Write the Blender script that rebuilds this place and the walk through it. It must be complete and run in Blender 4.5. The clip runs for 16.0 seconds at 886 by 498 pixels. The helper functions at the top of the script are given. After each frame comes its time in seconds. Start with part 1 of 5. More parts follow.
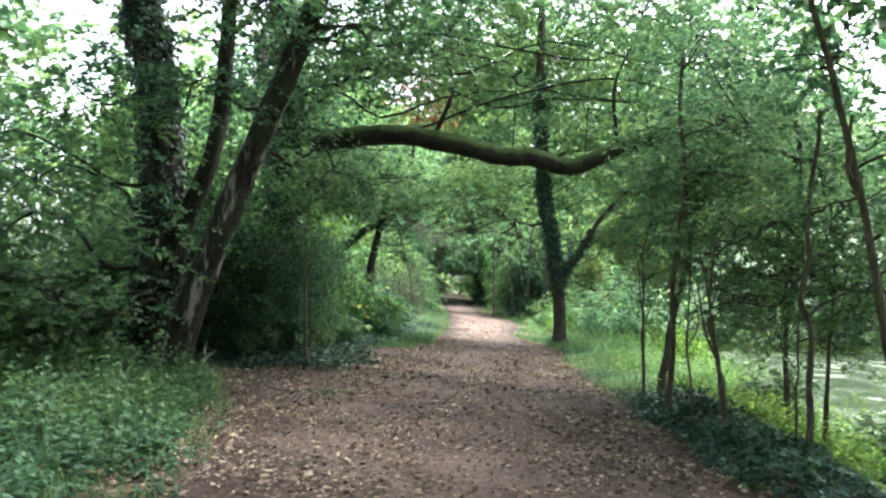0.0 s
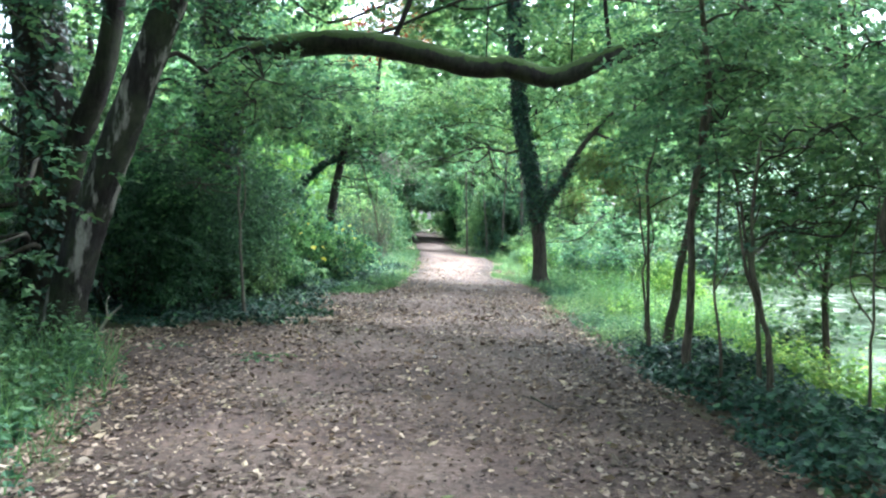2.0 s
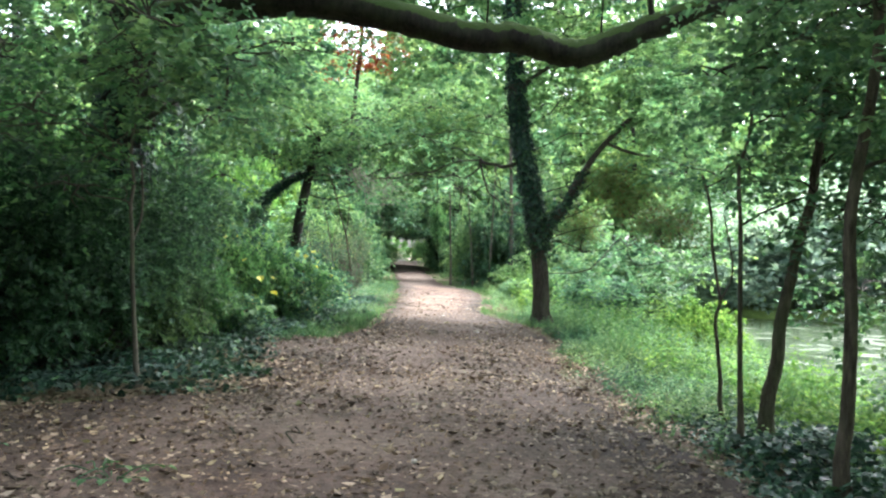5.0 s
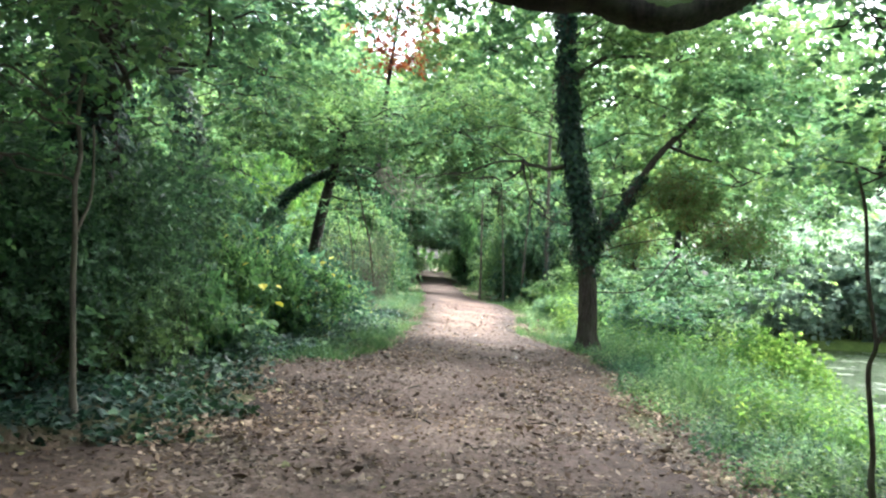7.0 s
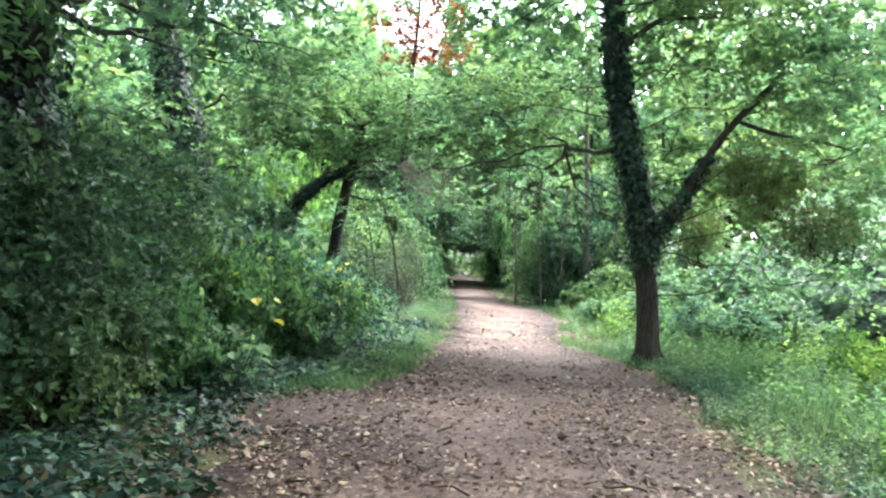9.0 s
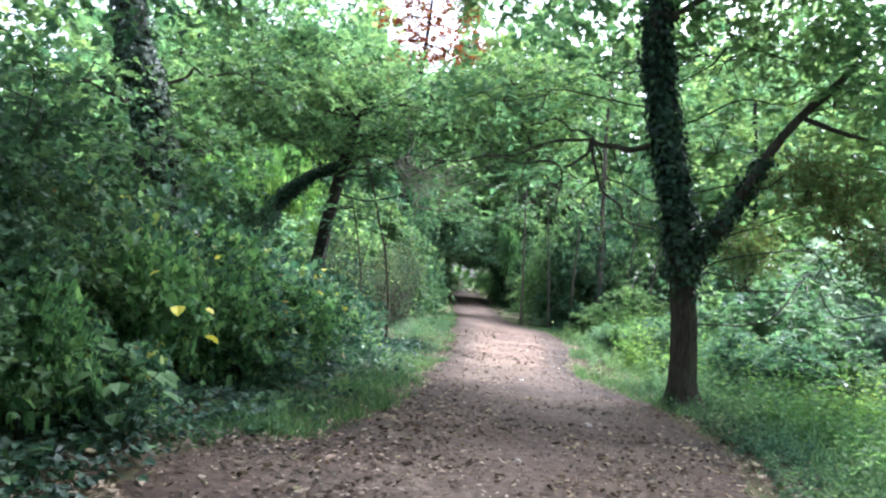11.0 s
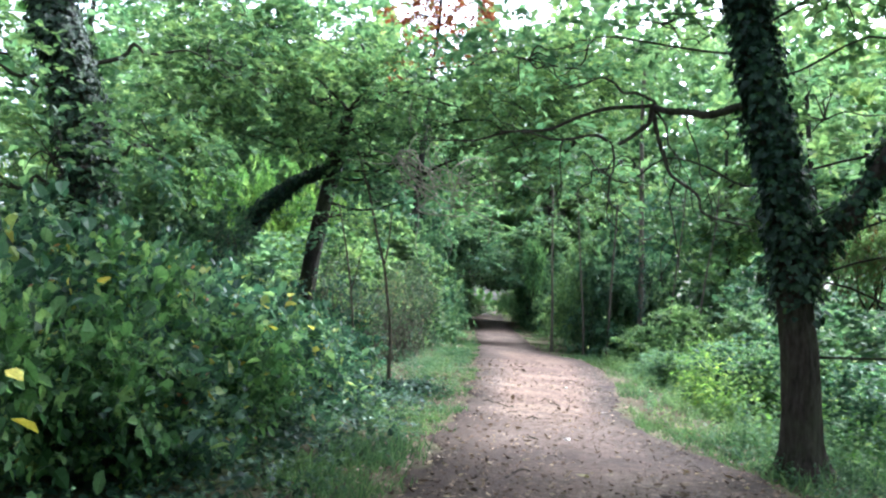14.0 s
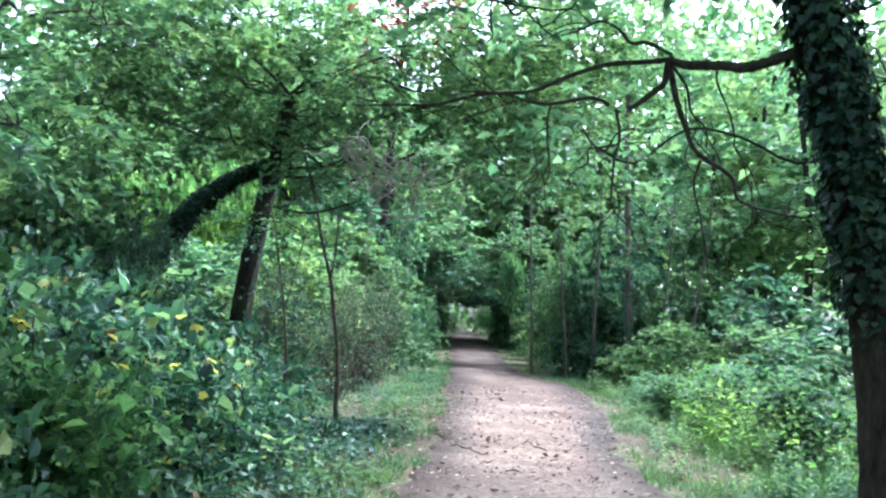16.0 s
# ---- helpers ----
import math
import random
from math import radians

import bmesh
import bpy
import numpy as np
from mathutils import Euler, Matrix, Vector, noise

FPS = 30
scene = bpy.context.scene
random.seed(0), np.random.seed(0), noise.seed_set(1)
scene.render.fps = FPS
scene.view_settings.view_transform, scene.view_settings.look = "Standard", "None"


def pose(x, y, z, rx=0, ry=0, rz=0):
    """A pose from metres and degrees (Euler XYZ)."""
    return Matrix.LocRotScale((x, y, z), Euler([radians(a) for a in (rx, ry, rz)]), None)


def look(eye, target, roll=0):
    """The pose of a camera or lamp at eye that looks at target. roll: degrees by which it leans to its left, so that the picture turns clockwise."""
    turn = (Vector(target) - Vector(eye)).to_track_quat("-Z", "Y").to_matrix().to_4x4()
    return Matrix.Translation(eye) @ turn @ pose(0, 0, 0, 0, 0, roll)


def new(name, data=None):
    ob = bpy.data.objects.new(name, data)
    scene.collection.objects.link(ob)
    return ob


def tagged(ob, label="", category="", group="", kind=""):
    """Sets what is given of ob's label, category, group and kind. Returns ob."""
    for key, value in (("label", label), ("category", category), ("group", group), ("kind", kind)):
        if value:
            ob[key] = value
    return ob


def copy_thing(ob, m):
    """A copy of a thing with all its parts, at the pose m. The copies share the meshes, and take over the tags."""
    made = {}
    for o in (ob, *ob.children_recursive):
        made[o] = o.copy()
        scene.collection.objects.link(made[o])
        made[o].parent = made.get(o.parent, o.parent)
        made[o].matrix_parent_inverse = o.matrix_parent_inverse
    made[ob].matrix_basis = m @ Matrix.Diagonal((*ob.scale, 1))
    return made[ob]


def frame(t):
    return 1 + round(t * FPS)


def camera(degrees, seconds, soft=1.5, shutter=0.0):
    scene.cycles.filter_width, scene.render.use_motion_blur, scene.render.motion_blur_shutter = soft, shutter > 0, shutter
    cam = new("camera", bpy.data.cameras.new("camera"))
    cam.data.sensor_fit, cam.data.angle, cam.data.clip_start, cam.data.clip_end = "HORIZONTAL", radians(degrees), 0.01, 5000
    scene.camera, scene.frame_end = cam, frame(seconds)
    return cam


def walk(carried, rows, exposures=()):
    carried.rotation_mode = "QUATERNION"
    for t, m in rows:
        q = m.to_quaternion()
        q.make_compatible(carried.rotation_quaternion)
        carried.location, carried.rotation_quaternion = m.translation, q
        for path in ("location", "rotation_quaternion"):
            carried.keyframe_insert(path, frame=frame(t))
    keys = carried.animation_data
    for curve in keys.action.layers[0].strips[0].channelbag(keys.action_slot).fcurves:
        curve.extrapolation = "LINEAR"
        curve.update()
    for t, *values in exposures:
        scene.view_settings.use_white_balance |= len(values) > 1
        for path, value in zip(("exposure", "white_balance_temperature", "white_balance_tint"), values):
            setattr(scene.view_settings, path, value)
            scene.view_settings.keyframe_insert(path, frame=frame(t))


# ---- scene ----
cam = camera(57.7, 16.0, soft=2.3)
METRES, EYE, TILT, LEAN, TURN = 17.0, 1.58, 0.0, 2.0, 0.0
ROWS = [
    (0.0, 0.0, 0.0, 0.0, -0.16, 2.26, -4.1),
    (0.5, 0.0014, 0.0308, -0.0019, -2.5, 0.99, -3.17),
    (1.0, 0.0041, 0.0636, -0.0024, -0.26, 0.32, -4.12),
    (1.5, 0.0058, 0.0966, -0.0029, -1.0, -1.72, -2.13),
    (2.0, 0.0089, 0.1292, -0.003, -2.08, -2.04, -2.88),
    (2.5, 0.0072, 0.1635, -0.0028, -2.38, -1.31, -1.88),
    (3.0, 0.0084, 0.1968, -0.0036, -3.0, -1.65, -1.39),
    (5.5, 0.0143, 0.3589, -0.0074, -3.81, 0.51, -4.45),
    (6.0, 0.0123, 0.3891, -0.007, -4.12, 0.82, -5.28),
    (6.5, 0.0119, 0.4178, -0.0084, -4.02, 1.27, -4.44),
    (7.0, 0.0122, 0.4465, -0.0092, -1.61, 0.81, -5.44),
    (7.5, 0.0108, 0.4766, -0.0092, -1.55, -0.16, -3.57),
    (8.0, 0.0129, 0.5053, -0.0093, -1.3, -0.31, -3.8),
    (8.5, 0.0123, 0.5359, -0.0088, -0.13, 0.66, -3.54),
    (9.0, 0.0135, 0.5666, -0.0098, 0.61, 0.88, -3.8),
    (11.5, 0.0202, 0.724, -0.0135, 1.27, 2.03, -6.96),
    (12.0, 0.0202, 0.7514, -0.0138, 2.72, 1.04, -6.28),
    (12.5, 0.0193, 0.7845, -0.0132, 3.53, 0.65, -4.43),
    (13.0, 0.0202, 0.8125, -0.0125, 4.37, 1.89, -5.83),
    (13.5, 0.0198, 0.8439, -0.0122, 3.31, 4.02, -5.36),
    (14.0, 0.0235, 0.8737, -0.0127, 2.59, 3.46, -4.74),
    (14.5, 0.0236, 0.9053, -0.0137, 3.15, 1.95, -4.65),
    (15.0, 0.0255, 0.936, -0.0139, 3.01, 0.76, -3.93),
    (15.5, 0.0284, 0.9664, -0.0124, 2.66, 2.92, -4.75),
    (16.0, 0.0302, 0.9982, -0.0102, 0.93, 4.8, -4.17),
]
walk(cam, [(t, pose(0, 0, EYE, TILT, LEAN, TURN) @ pose(METRES * x, METRES * y, METRES * z, 90 + pitch, roll, yaw)) for t, x, y, z, yaw, pitch, roll in ROWS],
     exposures=[(0.0, 2.88, 6050, 10), (1.2, 3.12, 5800, 9), (2.0, 3.27, 5350, 6), (3.0, 3.28, 5300, 6), (5.5, 2.96, 5950, 8), (9.0, 3.02, 5800, 11), (11.5, 2.58, 5420, 13), (12.7, 2.78, 5200, 14), (13.7, 2.52, 5550, 11), (15.2, 2.84, 5100, 11), (16.0, 2.66, 5100, 9)])

# ---------------------------------------------------------------- light: bright overcast sky
world = bpy.data.worlds.new("overcast_sky")
scene.world = world
world.use_nodes = True
wn = world.node_tree
wn.nodes.clear()
sky = wn.nodes.new("ShaderNodeTexSky")
sky.sky_type = 'NISHITA'
sky.sun_disc = False
sky.sun_elevation, sky.sun_rotation = radians(50), radians(49)
sky.air_density, sky.dust_density, sky.ozone_density = 1.0, 6.0, 1.0
soften = wn.nodes.new("ShaderNodeHueSaturation")
soften.inputs["Saturation"].default_value = 0.3
bg = wn.nodes.new("ShaderNodeBackground")
bg.inputs["Strength"].default_value = 0.15
wout = wn.nodes.new("ShaderNodeOutputWorld")
wn.links.new(sky.outputs[0], soften.inputs["Color"])
wn.links.new(soften.outputs[0], bg.inputs["Color"])
wn.links.new(bg.outputs[0], wout.inputs["Surface"])

sun = new("sun", bpy.data.lights.new("sun", 'SUN'))
sun.data.energy, sun.data.angle, sun.data.color = 1.5, radians(14), (1.0, 0.96, 0.9)
sun.matrix_world = look((16, 42, 22), (2, 30, 0))


# ---------------------------------------------------------------- materials
def nodes_of(name):
    m = bpy.data.materials.new(name)
    m.use_nodes = True
    t = m.node_tree
    t.nodes.clear()
    out = t.nodes.new("ShaderNodeOutputMaterial")
    return m, t, out


def ramp(t, fac, stops):
    r = t.nodes.new("ShaderNodeValToRGB")
    r.color_ramp.interpolation = 'LINEAR'
    while len(r.color_ramp.elements) < len(stops):
        r.color_ramp.elements.new(0.5)
    for e, (p, c) in zip(r.color_ramp.elements, stops):
        e.position, e.color = p, (*c, 1)
    t.links.new(fac, r.inputs["Fac"])
    return r.outputs["Color"]


def tex_noise(t, scale, detail=5.0, rough=0.6, vector=None):
    n = t.nodes.new("ShaderNodeTexNoise")
    n.inputs["Scale"].default_value, n.inputs["Detail"].default_value, n.inputs["Roughness"].default_value = scale, detail, rough
    if vector is not None:
        t.links.new(vector, n.inputs["Vector"])
    return n.outputs["Fac"]


def mixed(t, kind, fac, a, b):
    m = t.nodes.new("ShaderNodeMix")
    m.data_type, m.blend_type = 'RGBA', kind
    if isinstance(fac, (int, float)):
        m.inputs["Factor"].default_value = fac
    else:
        t.links.new(fac, m.inputs["Factor"])
    for socket, v in ((m.inputs["A"], a), (m.inputs["B"], b)):
        if isinstance(v, tuple):
            socket.default_value = (*v, 1)
        else:
            t.links.new(v, socket)
    return m.outputs["Result"]


def position(t):
    return t.nodes.new("ShaderNodeNewGeometry").outputs["Position"]


def leaf_mat(name, stops, through_light=0.48, rough=0.5, gloss=0.22, drifting=1.0):
    """A leaf: a different green for every leaf, a slow drift of tone over the plant and of hue over the wood, lit from both sides."""
    m, t, out = nodes_of(name)
    geo = t.nodes.new("ShaderNodeNewGeometry")
    col = ramp(t, geo.outputs["Random Per Island"], stops)
    drift = ramp(t, tex_noise(t, 0.9, 3, 0.6, geo.outputs["Position"]), [(0.3, (0.75, 0.8, 0.78)), (0.7, (1.5, 1.45, 1.35))])
    col = mixed(t, 'MULTIPLY', 1.0, col, drift)
    hue = ramp(t, tex_noise(t, 0.33, 3, 0.55, geo.outputs["Position"]), [(0.38, (0.86, 0.96, 1.1)), (0.62, (1.2, 1.07, 0.84))])
    col = mixed(t, 'MULTIPLY', drifting, col, hue)
    fine = ramp(t, tex_noise(t, 60, 2, 0.5, geo.outputs["Position"]), [(0.3, (0.8, 0.8, 0.8)), (0.7, (1.12, 1.12, 1.12))])
    col = mixed(t, 'MULTIPLY', 1.0, col, fine)
    p = t.nodes.new("ShaderNodeBsdfPrincipled")
    p.inputs["Roughness"].default_value = rough
    p.inputs["Specular IOR Level"].default_value = gloss
    t.links.new(col, p.inputs["Base Color"])
    tr = t.nodes.new("ShaderNodeBsdfTranslucent")
    t.links.new(mixed(t, 'MULTIPLY', 1.0, col, (1.31, 1.31, 0.97)), tr.inputs["Color"])
    mx = t.nodes.new("ShaderNodeMixShader")
    mx.inputs[0].default_value = through_light
    t.links.new(p.outputs[0], mx.inputs[1])
    t.links.new(tr.outputs[0], mx.inputs[2])
    t.links.new(mx.outputs[0], out.inputs["Surface"])
    return m


def rough_mat(name, build, rough=0.85, bump_scale=30, bump=0.4, dist=0.01, gloss=0.2):
    m, t, out = nodes_of(name)
    p = t.nodes.new("ShaderNodeBsdfPrincipled")
    p.inputs["Roughness"].default_value = rough
    p.inputs["Specular IOR Level"].default_value = gloss
    pos = position(t)
    t.links.new(build(t, pos), p.inputs["Base Color"])
    b = t.nodes.new("ShaderNodeBump")
    b.inputs["Strength"].default_value, b.inputs["Distance"].default_value = bump, dist
    t.links.new(tex_noise(t, bump_scale, 8, 0.7, pos), b.inputs["Height"])
    t.links.new(b.outputs[0], p.inputs["Normal"])
    t.links.new(p.outputs[0], out.inputs["Surface"])
    return m


def bark_colour(dark, light, moss=0.0, peel=0.0):
    def build(t, pos):
        mp = t.nodes.new("ShaderNodeMapping")
        mp.inputs["Scale"].default_value = (1, 1, 0.22)
        t.links.new(pos, mp.inputs["Vector"])
        c = ramp(t, tex_noise(t, 26, 8, 0.7, mp.outputs[0]), [(0.36, dark), (0.55, tuple(0.45 * x + 0.55 * y for x, y in zip(light, dark))), (0.74, light)])
        green = ramp(t, tex_noise(t, 2.3, 5, 0.6, pos), [(0.45, (0, 0, 0)), (0.7, (0.5, 0.5, 0.5))])
        c = mixed(t, 'MIX', green, c, (0.06, 0.075, 0.035))
        if peel:
            strip = t.nodes.new("ShaderNodeMapping")
            strip.inputs["Scale"].default_value = (3.2, 3.2, 0.7)
            t.links.new(pos, strip.inputs["Vector"])
            f = ramp(t, tex_noise(t, 1.6, 6, 0.62, strip.outputs[0]), [(0.55, (0, 0, 0)), (0.62, (peel, peel, peel))])
            c = mixed(t, 'MIX', f, c, mixed(t, 'MIX', tex_noise(t, 30, 6, 0.7, mp.outputs[0]), (0.06, 0.052, 0.046), (0.36, 0.33, 0.3)))
        if moss:
            sep = t.nodes.new("ShaderNodeSeparateXYZ")
            t.links.new(t.nodes.new("ShaderNodeNewGeometry").outputs["Normal"], sep.inputs[0])
            add = t.nodes.new("ShaderNodeMath")
            add.operation = 'MULTIPLY_ADD'
            t.links.new(tex_noise(t, 5, 5, 0.6, pos), add.inputs[0])
            add.inputs[1].default_value = 1.2
            t.links.new(sep.outputs["Z"], add.inputs[2])
            f = ramp(t, add.outputs[0], [(0.98, (0, 0, 0)), (1.3, (moss, moss, moss))])
            c = mixed(t, 'MIX', f, c, mixed(t, 'MIX', tex_noise(t, 45, 4, 0.6, pos), (0.022, 0.042, 0.01), (0.07, 0.11, 0.024)))
        return c
    return build


def path_colour(t, pos):
    big = tex_noise(t, 0.55, 5, 0.6, pos)
    c = ramp(t, big, [(0.32, (0.047, 0.031, 0.026)), (0.52, (0.085, 0.06, 0.047)), (0.72, (0.135, 0.102, 0.08))])
    grain = ramp(t, tex_noise(t, 38, 9, 0.75, pos), [(0.25, (0.45, 0.45, 0.45)), (0.75, (1.5, 1.5, 1.5))])
    c = mixed(t, 'MULTIPLY', 1.0, c, grain)
    crumbs = ramp(t, tex_noise(t, 13, 6, 0.7, pos), [(0.38, (0.6, 0.58, 0.56)), (0.62, (1.3, 1.32, 1.34))])
    c = mixed(t, 'MULTIPLY', 1.0, c, crumbs)
    # Pale trodden middle, dark mould at the edges, and the sunlit stretch painted brighter
    worn_and_sunlit = t.nodes.new("ShaderNodeAttribute")
    worn_and_sunlit.attribute_name = "trodden"
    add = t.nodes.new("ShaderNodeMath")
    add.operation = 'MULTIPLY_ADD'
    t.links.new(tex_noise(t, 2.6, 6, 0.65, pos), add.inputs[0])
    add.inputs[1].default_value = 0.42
    t.links.new(worn_and_sunlit.outputs["Fac"], add.inputs[2])
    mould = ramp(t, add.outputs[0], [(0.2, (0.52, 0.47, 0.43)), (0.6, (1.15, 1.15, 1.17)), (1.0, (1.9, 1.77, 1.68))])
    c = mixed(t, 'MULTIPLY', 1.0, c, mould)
    damp = ramp(t, tex_noise(t, 1.7, 6, 0.65, pos), [(0.5, (0, 0, 0)), (0.72, (0.55, 0.55, 0.55))])
    return mixed(t, 'MIX', damp, c, (0.034, 0.025, 0.021))


def soil_colour(t, pos):
    c = ramp(t, tex_noise(t, 3.2, 8, 0.7, pos), [(0.3, (0.045, 0.034, 0.022)), (0.55, (0.085, 0.065, 0.04)), (0.75, (0.13, 0.1, 0.06))])
    sep = t.nodes.new("ShaderNodeSeparateXYZ")
    t.links.new(pos, sep.inputs[0])
    add = t.nodes.new("ShaderNodeMath")
    add.operation = 'MULTIPLY_ADD'
    t.links.new(tex_noise(t, 0.8, 4, 0.6, pos), add.inputs[0])
    add.inputs[1].default_value = 3.0
    t.links.new(sep.outputs["X"], add.inputs[2])
    meadow = t.nodes.new("ShaderNodeMapRange")
    meadow.inputs["From Min"].default_value, meadow.inputs["From Max"].default_value = 5.2, 7.0
    t.links.new(add.outputs[0], meadow.inputs["Value"])
    grass = ramp(t, tex_noise(t, 6, 8, 0.7, pos), [(0.3, (0.1, 0.16, 0.035)), (0.7, (0.22, 0.28, 0.08))])
    c = mixed(t, 'MIX', meadow.outputs[0], c, grass)
    mossy = ramp(t, tex_noise(t, 0.9, 5, 0.6, pos), [(0.42, (0, 0, 0)), (0.65, (0.7, 0.7, 0.7))])
    return mixed(t, 'MIX', mossy, c, mixed(t, 'MIX', tex_noise(t, 30, 5, 0.6, pos), (0.035, 0.055, 0.015), (0.085, 0.12, 0.035)))


def stone_colour(t, pos):
    return ramp(t, tex_noise(t, 25, 6, 0.6, pos), [(0.3, (0.25, 0.22, 0.19)), (0.7, (0.5, 0.46, 0.42))])


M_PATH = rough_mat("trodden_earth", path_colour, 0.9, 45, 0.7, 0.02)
M_SOIL = rough_mat("woodland_soil", soil_colour, 0.95, 25, 0.8, 0.03)
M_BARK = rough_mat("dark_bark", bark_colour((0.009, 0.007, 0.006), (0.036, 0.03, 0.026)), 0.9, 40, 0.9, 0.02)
M_OAK = rough_mat("oak_bark", bark_colour((0.016, 0.012, 0.01), (0.085, 0.068, 0.054)), 0.9, 40, 0.9, 0.02)
M_MOSSY = rough_mat("mossy_bark", bark_colour((0.01, 0.008, 0.007), (0.042, 0.034, 0.028), 0.95), 0.92, 40, 0.9, 0.02)
M_GREYBARK = rough_mat("grey_bark", bark_colour((0.045, 0.037, 0.03), (0.15, 0.13, 0.105)), 0.9, 50, 0.6, 0.008)
M_TWIG = rough_mat("twig_bark", bark_colour((0.014, 0.011, 0.009), (0.055, 0.044, 0.034)), 0.9, 60, 0.5, 0.005)
M_STEM = rough_mat("young_bark", bark_colour((0.026, 0.02, 0.015), (0.145, 0.118, 0.088)), 0.9, 60, 0.6, 0.006)
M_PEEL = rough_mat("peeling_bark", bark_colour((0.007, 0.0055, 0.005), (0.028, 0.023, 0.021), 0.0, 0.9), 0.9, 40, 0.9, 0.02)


def water_mat():
    m, t, out = nodes_of("pond_water")
    p = t.nodes.new("ShaderNodeBsdfPrincipled")
    pos = position(t)
    weed = ramp(t, tex_noise(t, 0.9, 6, 0.62, pos), [(0.3, (0, 0, 0)), (0.72, (0.85, 0.85, 0.85))])
    t.links.new(mixed(t, 'MIX', weed, (0.034, 0.046, 0.03), mixed(t, 'MIX', tex_noise(t, 9, 5, 0.7, pos), (0.06, 0.09, 0.042), (0.1, 0.135, 0.066))), p.inputs["Base Color"])
    t.links.new(ramp(t, tex_noise(t, 0.9, 6, 0.62, pos), [(0.42, (0.1, 0.1, 0.1)), (0.62, (0.35, 0.35, 0.35))]), p.inputs["Roughness"])
    b = t.nodes.new("ShaderNodeBump")
    p.inputs["Specular IOR Level"].default_value = 0.3
    b.inputs["Strength"].default_value, b.inputs["Distance"].default_value = 0.05, 0.03
    t.links.new(tex_noise(t, 4, 4, 0.5, pos), b.inputs["Height"])
    t.links.new(b.outputs[0], p.inputs["Normal"])
    t.links.new(p.outputs[0], out.inputs["Surface"])
    return m


M_WATER = water_mat()
M_DEAD = rough_mat("dead_twig", bark_colour((0.14, 0.12, 0.1), (0.34, 0.3, 0.26)), 0.9, 60, 0.5, 0.005)
M_STONE = rough_mat("flint", stone_colour, 0.7, 40, 0.4, 0.004)

L_MID = leaf_mat("mid_green_leaf", [(0.0, (0.031, 0.068, 0.045)), (0.5, (0.058, 0.123, 0.070)), (1.0, (0.108, 0.182, 0.097))])
L_BRIGHT = leaf_mat("bright_green_leaf", [(0.0, (0.053, 0.109, 0.057)), (0.5, (0.095, 0.179, 0.086)), (1.0, (0.166, 0.254, 0.130))], 0.54)
L_LIME = leaf_mat("lime_leaf", [(0.0, (0.055, 0.12, 0.026)), (0.6, (0.1, 0.195, 0.055)), (1.0, (0.175, 0.26, 0.08))], 0.58, 0.6, 0.2)
L_DARK = leaf_mat("dark_leaf", [(0.0, (0.022, 0.046, 0.026)), (0.6, (0.05, 0.097, 0.048)), (1.0, (0.1, 0.165, 0.076))], 0.42, 0.5, 0.2)
L_IVY = leaf_mat("ivy_leaf", [(0.0, (0.008, 0.022, 0.016)), (0.6, (0.016, 0.043, 0.029)), (0.92, (0.032, 0.07, 0.04)), (1.0, (0.065, 0.125, 0.055))], 0.2, 0.5, 0.25)
L_BRAMBLE = leaf_mat("bramble_leaf", [(0.0, (0.012, 0.032, 0.024)), (0.4, (0.033, 0.084, 0.057)), (0.7, (0.082, 0.166, 0.1)), (0.93, (0.145, 0.25, 0.125)), (0.975, (0.2, 0.28, 0.1)), (0.99, (0.38, 0.36, 0.08)), (1.0, (0.2, 0.1, 0.06))], 0.44, 0.46, 0.34, 0.25)
# The same ivy as ivy_leaf, its colour lightened for the better-lit beds.
L_IVY_LIT = leaf_mat("lit_ivy_leaf", [(0.0, (0.012, 0.032, 0.023)), (0.6, (0.025, 0.063, 0.042)), (0.92, (0.048, 0.1, 0.06)), (1.0, (0.08, 0.15, 0.07))], 0.25, 0.5, 0.25, 0.4)
L_SCRUB = leaf_mat("scrub_leaf", [(0.0, (0.02, 0.042, 0.03)), (0.55, (0.042, 0.08, 0.052)), (0.9, (0.085, 0.125, 0.085)), (1.0, (0.13, 0.12, 0.08))], 0.4)
L_HAZEL = leaf_mat("hazel_leaf", [(0.0, (0.028, 0.062, 0.03)), (0.4, (0.06, 0.138, 0.062)), (0.8, (0.12, 0.245, 0.1)), (1.0, (0.2, 0.32, 0.13))], 0.52, 0.45, 0.3, 0.35)
L_FRESH = leaf_mat("fresh_leaf", [(0.0, (0.03, 0.07, 0.04)), (0.5, (0.065, 0.135, 0.07)), (1.0, (0.13, 0.215, 0.1))], 0.5)
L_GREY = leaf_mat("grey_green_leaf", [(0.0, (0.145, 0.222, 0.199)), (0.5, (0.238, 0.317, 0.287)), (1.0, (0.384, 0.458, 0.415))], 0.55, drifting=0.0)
L_BROWN = leaf_mat("browning_leaf", [(0.0, (0.08, 0.066, 0.034)), (0.22, (0.095, 0.098, 0.046)), (0.4, (0.065, 0.115, 0.052)), (1.0, (0.09, 0.17, 0.075))], 0.42)
L_RED = leaf_mat("copper_leaf", [(0.0, (0.1, 0.022, 0.014)), (0.6, (0.16, 0.045, 0.025)), (1.0, (0.16, 0.1, 0.03))], 0.4)
L_GRASS = leaf_mat("grass_blade", [(0.0, (0.039, 0.083, 0.042)), (0.6, (0.077, 0.143, 0.067)), (0.94, (0.128, 0.225, 0.095)), (1.0, (0.2, 0.24, 0.11))], 0.42, 0.6, 0.2, 0.4)
